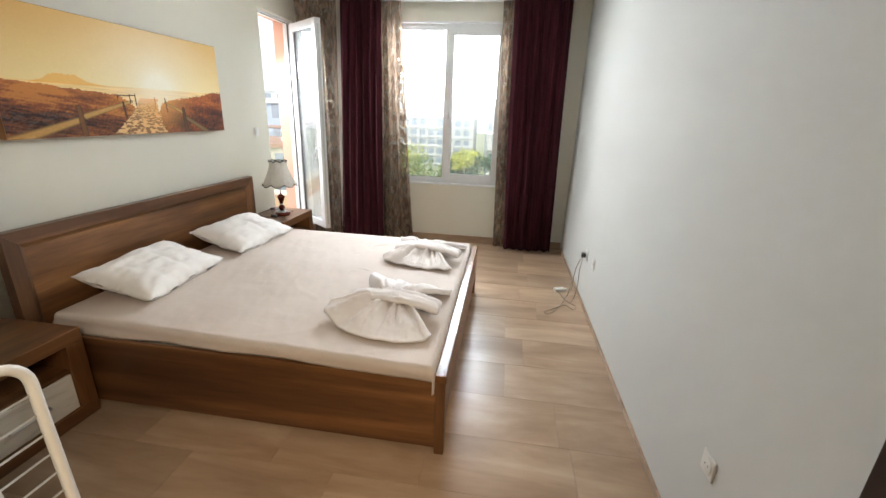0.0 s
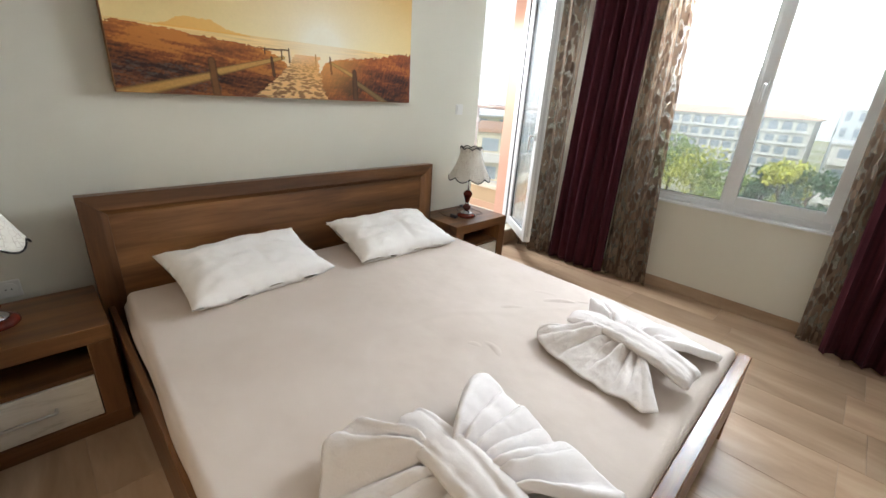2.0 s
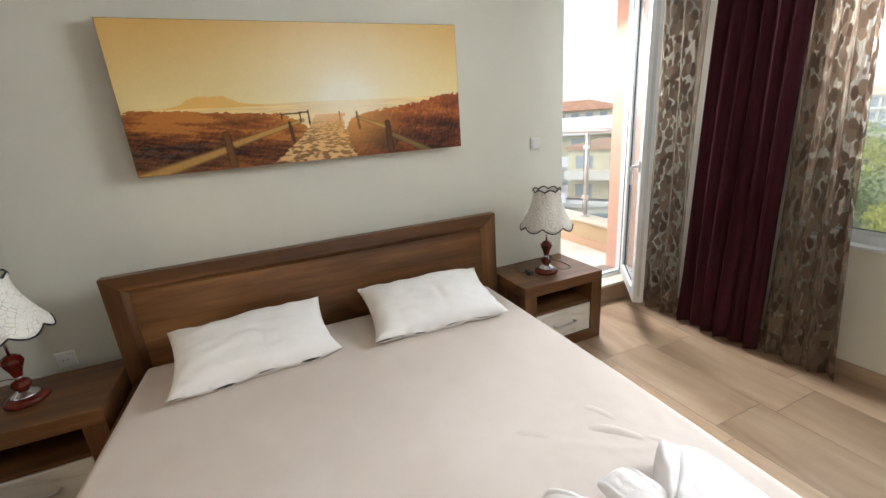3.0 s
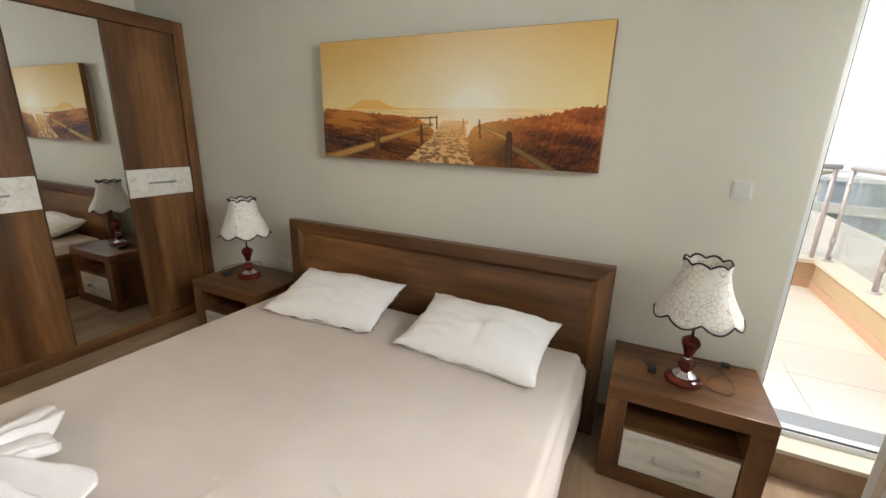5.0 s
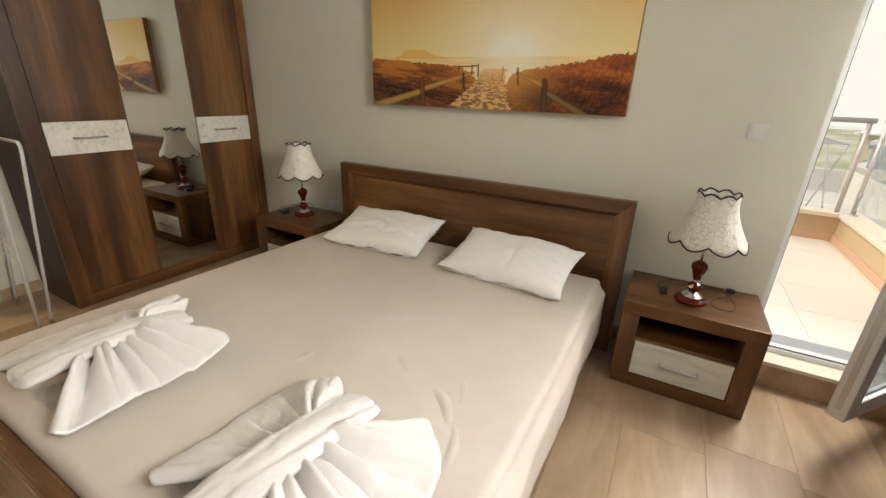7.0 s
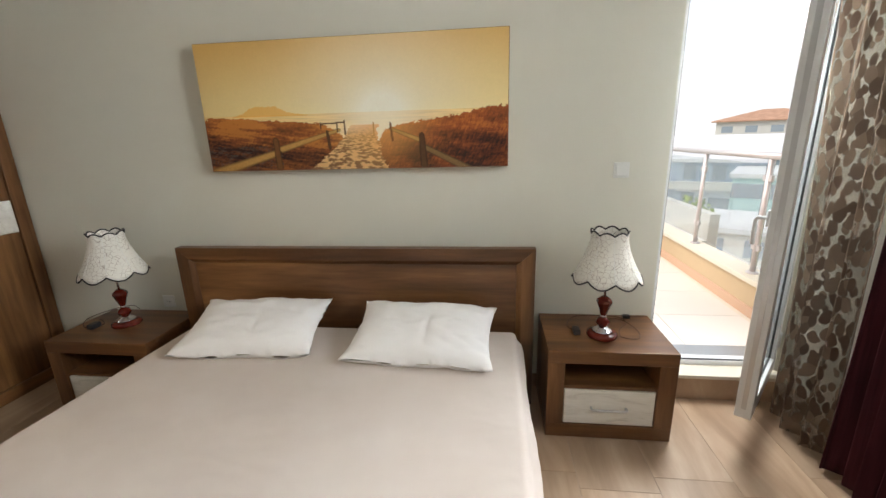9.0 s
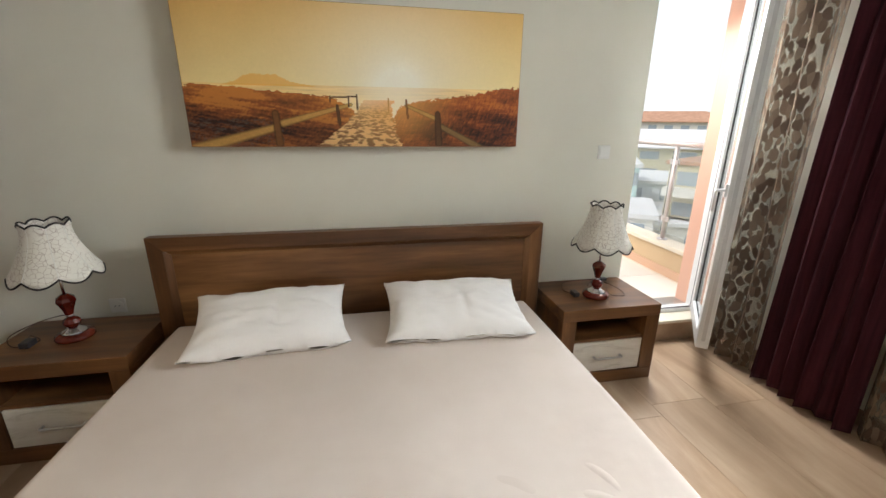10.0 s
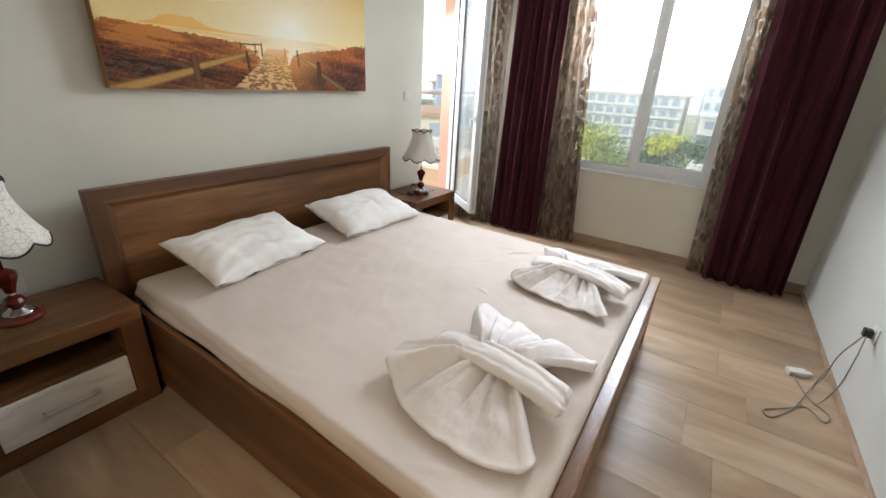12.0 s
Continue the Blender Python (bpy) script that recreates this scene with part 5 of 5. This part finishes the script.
def block(name, x, y, z0, wx, wy, h, turn, wall, roof, label, floors, per, roof_kind="flat", balc=False, wh=1.4):
    """A plain building with rows of windows on its two seen faces."""
    root = thing(name, x, y, z0, label, "building", turn=turn)
    part("wall", boxes((-wx / 2, wx / 2, -wy / 2, wy / 2, 0, h)), wall, root)
    if roof_kind == "flat":
        part("roof", boxes((-wx / 2 - 0.3, wx / 2 + 0.3, -wy / 2 - 0.3, wy / 2 + 0.3, h, h + 0.4)), roof, root)
    else:
        part("roof", hip_roof(-wx / 2, wx / 2, -wy / 2, wy / 2, h + 0.2, min(wx, wy) * 0.17), roof, root)
    fh = h / floors
    for side, length in (("front", wx), ("right", wy)):
        n = max(2, int(length / per))
        mesh = bpy.data.meshes.new("window")
        wbm = boxes((-per * 0.27, per * 0.27, -0.06, 0.06, 0, wh))
        wbm.to_mesh(mesh)
        wbm.free()
        mesh.materials.append(hazed_glass)
        for fl in range(floors):
            for i in range(n):
                c = -length / 2 + length * (i + 0.5) / n
                o = new("window", mesh)
                o.parent = root
                o.matrix_basis = pose(c, -wy / 2, fl * fh + fh * 0.35) if side == "front" else pose(wx / 2, c, fl * fh + fh * 0.35, 0, 0, 90)
            if balc:
                span = (-wx / 2, wx / 2, -wy / 2 - 1.2, -wy / 2) if side == "front" else (wx / 2, wx / 2 + 1.2, -wy / 2, wy / 2)
                part("balcony", boxes((*span, fl * fh, fl * fh + 0.9)), white_render, root)
    return root


block("office_building", -1.0, 152, -15, 13, 14, 18.4, 4, grey_render, metal_roof, "grey glazed office building beyond the park", 5, 2.2, wh=2.0)
block("stepped_building", 2.4, 100, -15, 14, 12, 12.6, 4, white_render, metal_roof, "low white building with stepped balconies", 4, 3.0, balc=True)
block("far_building", 36, 150, -15, 40, 15, 18, 0, cream_render, roof_tile, "far cream apartment building", 6, 3.5, "hip")
block("tower_building", -78, 150, -15, 26, 16, 22, 20, grey_render, metal_roof, "grey high building beyond the hotel", 7, 3.4)
# to the west, seen over the balcony
block("long_hotel", -78, 58, -15, 60, 18, 12.4, 56, cream_render, metal_roof, "long cream building with a pale metal roof", 4, 6.0, "hip")
block("roofed_hotel", -118, 92, -15, 46, 18, 17.2, 56, white_render, roof_tile, "white hotel with red tiled roofs", 5, 4.0, "hip")
block("roof_house", -104, 66, -15, 18, 14, 18.2, 50, white_render, roof_tile, "white house with a red tiled roof", 5, 4.0, "hip")
block("low_building", -42, 33, -15, 26, 12, 6.8, 56, white_render, metal_roof, "low white building with a flat pale roof", 2, 4.0)
block("flat_building", -55, 40, -15, 34, 14, 9.2, 56, grey_render, metal_roof, "grey flat-roofed building below the balcony", 3, 4.0)
block("small_building", -30, 22, -15, 12, 9, 5.6, 56, cream_render, metal_roof, "small cream flat-roofed building", 2, 3.5)
block("apartment_building", -60, 30.5, -15, 12, 15, 12.8, -25, blue_render, metal_roof, "blue-grey apartment block with dark balconies", 4, 2.6, balc=True, wh=1.8)
block("green_building", -47, 33, -15, 12, 6.5, 12.0, -32, teal_render, metal_roof, "pale blue-green block beyond the balcony", 4, 6.0)
block("white_house", -37, 26.5, -15, 9, 9, 8.6, -34, white_render, metal_roof, "low white flat-roofed house below the balcony", 3, 3.0)
block("glazed_building", -31.5, 60, -15, 9, 12, 17.2, -20, blue_render, metal_roof, "blue-grey glazed building beyond the balcony", 6, 2.2, wh=1.8)
block("white_building", -60, -10, -15, 26, 14, 15.4, 90, white_render, metal_roof, "white apartment block beyond the balcony", 5, 3.4, balc=True)
block("balustrade_building", -32, 46, -15, 22, 14, 12.6, 30, cream_render, roof_tile, "cream house with pale balustrades", 4, 3.5, balc=True)

bark = Mat("bark", rough=0.9)
bark.color(bark.ramp(bark.noise(6, 4), [(0.3, srgb(74, 60, 46)), (0.7, srgb(110, 92, 72))]))
bark = bark.m


def foliage(name, a, b):
    m = Mat(name, rough=0.7)
    g = m.n.new("ShaderNodeNewGeometry")
    m.color(m.ramp(g.outputs["Random Per Island"], [(0, a), (1, b)]))
    return m.m


green_leaf = foliage("green_leaves", srgb(96, 122, 58), srgb(158, 176, 92))
yellow_leaf = foliage("yellow_green_leaves", srgb(172, 178, 70), srgb(218, 214, 104))
pine_leaf = foliage("dark_green_leaves", srgb(56, 88, 62), srgb(88, 118, 80))


def tree(x, y, h, r, leafmat, seed, label, n=1500):
    root = thing("tree", x, y, -15, label, "tree")
    rr = random.Random(seed)
    bm = bmesh.new()
    tube(bm, [(0, 0, 0), (0.1, 0.05, h * 0.3), (0.0, 0.1, h * 0.6)], 0.22, 8)
    ends = []
    for k in range(7):
        a = k * 0.9 + rr.random()
        e = Vector((math.cos(a) * r * 0.6, math.sin(a) * r * 0.6, h * (0.36 + 0.52 * rr.random())))
        tube(bm, [(0, 0.05, h * (0.3 + 0.04 * k)), e * 0.6 + Vector((0, 0, h * 0.2)), e], 0.08, 6)
        ends.append(e)
    part("trunk", bm, bark, root)
    blobs = [(e, r * (0.35 + 0.25 * rr.random())) for e in ends] + [(Vector((0, 0, h * 0.8)), r * 0.6)]
    verts_, faces_ = [], []
    for i in range(n):
        c, br = blobs[i % len(blobs)]
        d = Vector((rr.gauss(0, 1), rr.gauss(0, 1), rr.gauss(0, 0.8))).normalized() * br * (0.55 + 0.55 * rr.random())
        p = c + d
        q = Euler((rr.random() * 6, rr.random() * 6, rr.random() * 6)).to_matrix()
        s = 0.2 + 0.16 * rr.random()
        b0 = len(verts_)
        for lx, ly, lz in ((-s, 0, 0), (0, -s * 0.6, 0.05), (s, 0, 0), (0, s * 0.6, 0.05)):
            verts_.append(tuple(p + q @ Vector((lx, ly, lz))))
        faces_ += [(b0, b0 + 1, b0 + 2), (b0, b0 + 2, b0 + 3)]
    me = bpy.data.meshes.new("crown")
    me.from_pydata(verts_, [], faces_)
    me.materials.append(leafmat)
    o = new("crown", me)
    o.parent = root
    return root


trees = [(-24, 84, 11.4, 4.2, 0), (-29, 88, 12.2, 4.5, 0), (-19, 80, 9.8, 4.0, 1), (-34, 86, 11.2, 4.5, 1), (-15, 78, 8.6, 3.5, 0), (-40, 90, 9.8, 4.6, 0), (-6.6, 74, 11.2, 2.6, 1), (-3.8, 73, 10.4, 2.4, 2),
         (-9.0, 76, 10.2, 2.2, 2), (-11, 84, 7.2, 3.2, 0), (-27, 70, 5.4, 3.4, 0), (-20, 66, 3.6, 3.0, 1), (-12, 60, 3.0, 2.6, 0), (-2, 64, 3.4, 2.6, 0), (-47, 92, 9.4, 4.6, 1), (-55, 94, 10.2, 4.8, 0),
         (-41, 22.6, 10.8, 2.3, 0), (-43.5, 21.4, 9.8, 2.1, 1), (-40, 20.6, 8.8, 2.2, 0), (-36, 64, 8.0, 4.2, 0)]
for i, (x, y, h, r, k) in enumerate(trees):
    h, r = h * 1.05, r * 1.1
    tree(x, y, h, r, (green_leaf, yellow_leaf, pine_leaf)[k], i, ("green leafy tree in the park below", "yellow-green tree in the park below", "dark green tree in the park below")[k])


# ---- laid pieces ----
def lay(parent, name, x0, x1, y0, y1, row, length, offsets, material, z, gap=0.0012):
    """Rows of tiles along x; each tile is one box cut at the edges of the floor."""
    shapes = {}
    n = math.floor((y0 - 2.565) / row) - 1
    while True:
        a, b = 2.565 + n * row, 2.565 + (n + 1) * row
        if a >= y1:
            break
        ca, cb = max(a, y0), min(b, y1)
        if cb - ca > 0.01:
            off = offsets(n)
            i = math.floor((x0 - off) / length) - 1
            while off + i * length < x1:
                p, q = max(off + i * length, x0), min(off + (i + 1) * length, x1)
                if q - p > 0.01:
                    key = (round(q - p, 3), round(cb - ca, 3))
                    if key not in shapes:
                        w, d = (q - p) / 2 - gap / 2, (cb - ca) / 2 - gap / 2
                        bm = bmesh.new()
                        lo = [bm.verts.new((sx * w, sy * d, -0.01)) for sx, sy in ((-1, -1), (1, -1), (1, 1), (-1, 1))]
                        mid = [bm.verts.new((sx * w, sy * d, z - 0.0006)) for sx, sy in ((-1, -1), (1, -1), (1, 1), (-1, 1))]
                        hi = [bm.verts.new((sx * (w - 0.0006), sy * (d - 0.0006), z)) for sx, sy in ((-1, -1), (1, -1), (1, 1), (-1, 1))]
                        for k in range(4):
                            bm.faces.new((lo[k], lo[(k + 1) % 4], mid[(k + 1) % 4], mid[k]))
                            bm.faces.new((mid[k], mid[(k + 1) % 4], hi[(k + 1) % 4], hi[k]))
                        bm.faces.new(hi)
                        me = bpy.data.meshes.new(name)
                        bm.to_mesh(me)
                        bm.free()
                        me.materials.append(material)
                        shapes[key] = me
                    o = new(name, shapes[key])
                    o.parent = parent
                    o.matrix_basis = pose((p + q) / 2, (ca + cb) / 2, 0)
                i += 1
        n += 1


STARTS = {-2: 0.48, -1: 0.2, 0: 0.325, 1: 0.2, 2: 0.46, 3: 0.325, 4: 0.415, 5: 0.325}
lay(floor, "tile", W, E, S, N, 0.345, 0.705, lambda n: STARTS.get(n, 0.14 + 0.13 * (n * 7 % 4)), tile, 0.0)
lay(hall_floor, "plank", -1.66, 1.86, -2.2, S, 0.2, 1.2, lambda n: (n * 0.47) % 1.2, hall_wood, 0.0, 0.002)
for i in range(5):
    for j in range(14):
        x0, y0 = BX0 + 0.012 + i * 0.5106, BY0 + j * 0.602
        if i == 0 and j == 0:
            bt = bpy.data.meshes.new("tile")
            tb = boxes((0, 0.5066, 0, 0.598, 0.15, 0.166))
            tb.to_mesh(bt)
            tb.free()
            bt.materials.append(balcony_tile)
        o = new("tile", bt)
        o.parent = balcony
        o.matrix_basis = pose(x0, y0, 0)
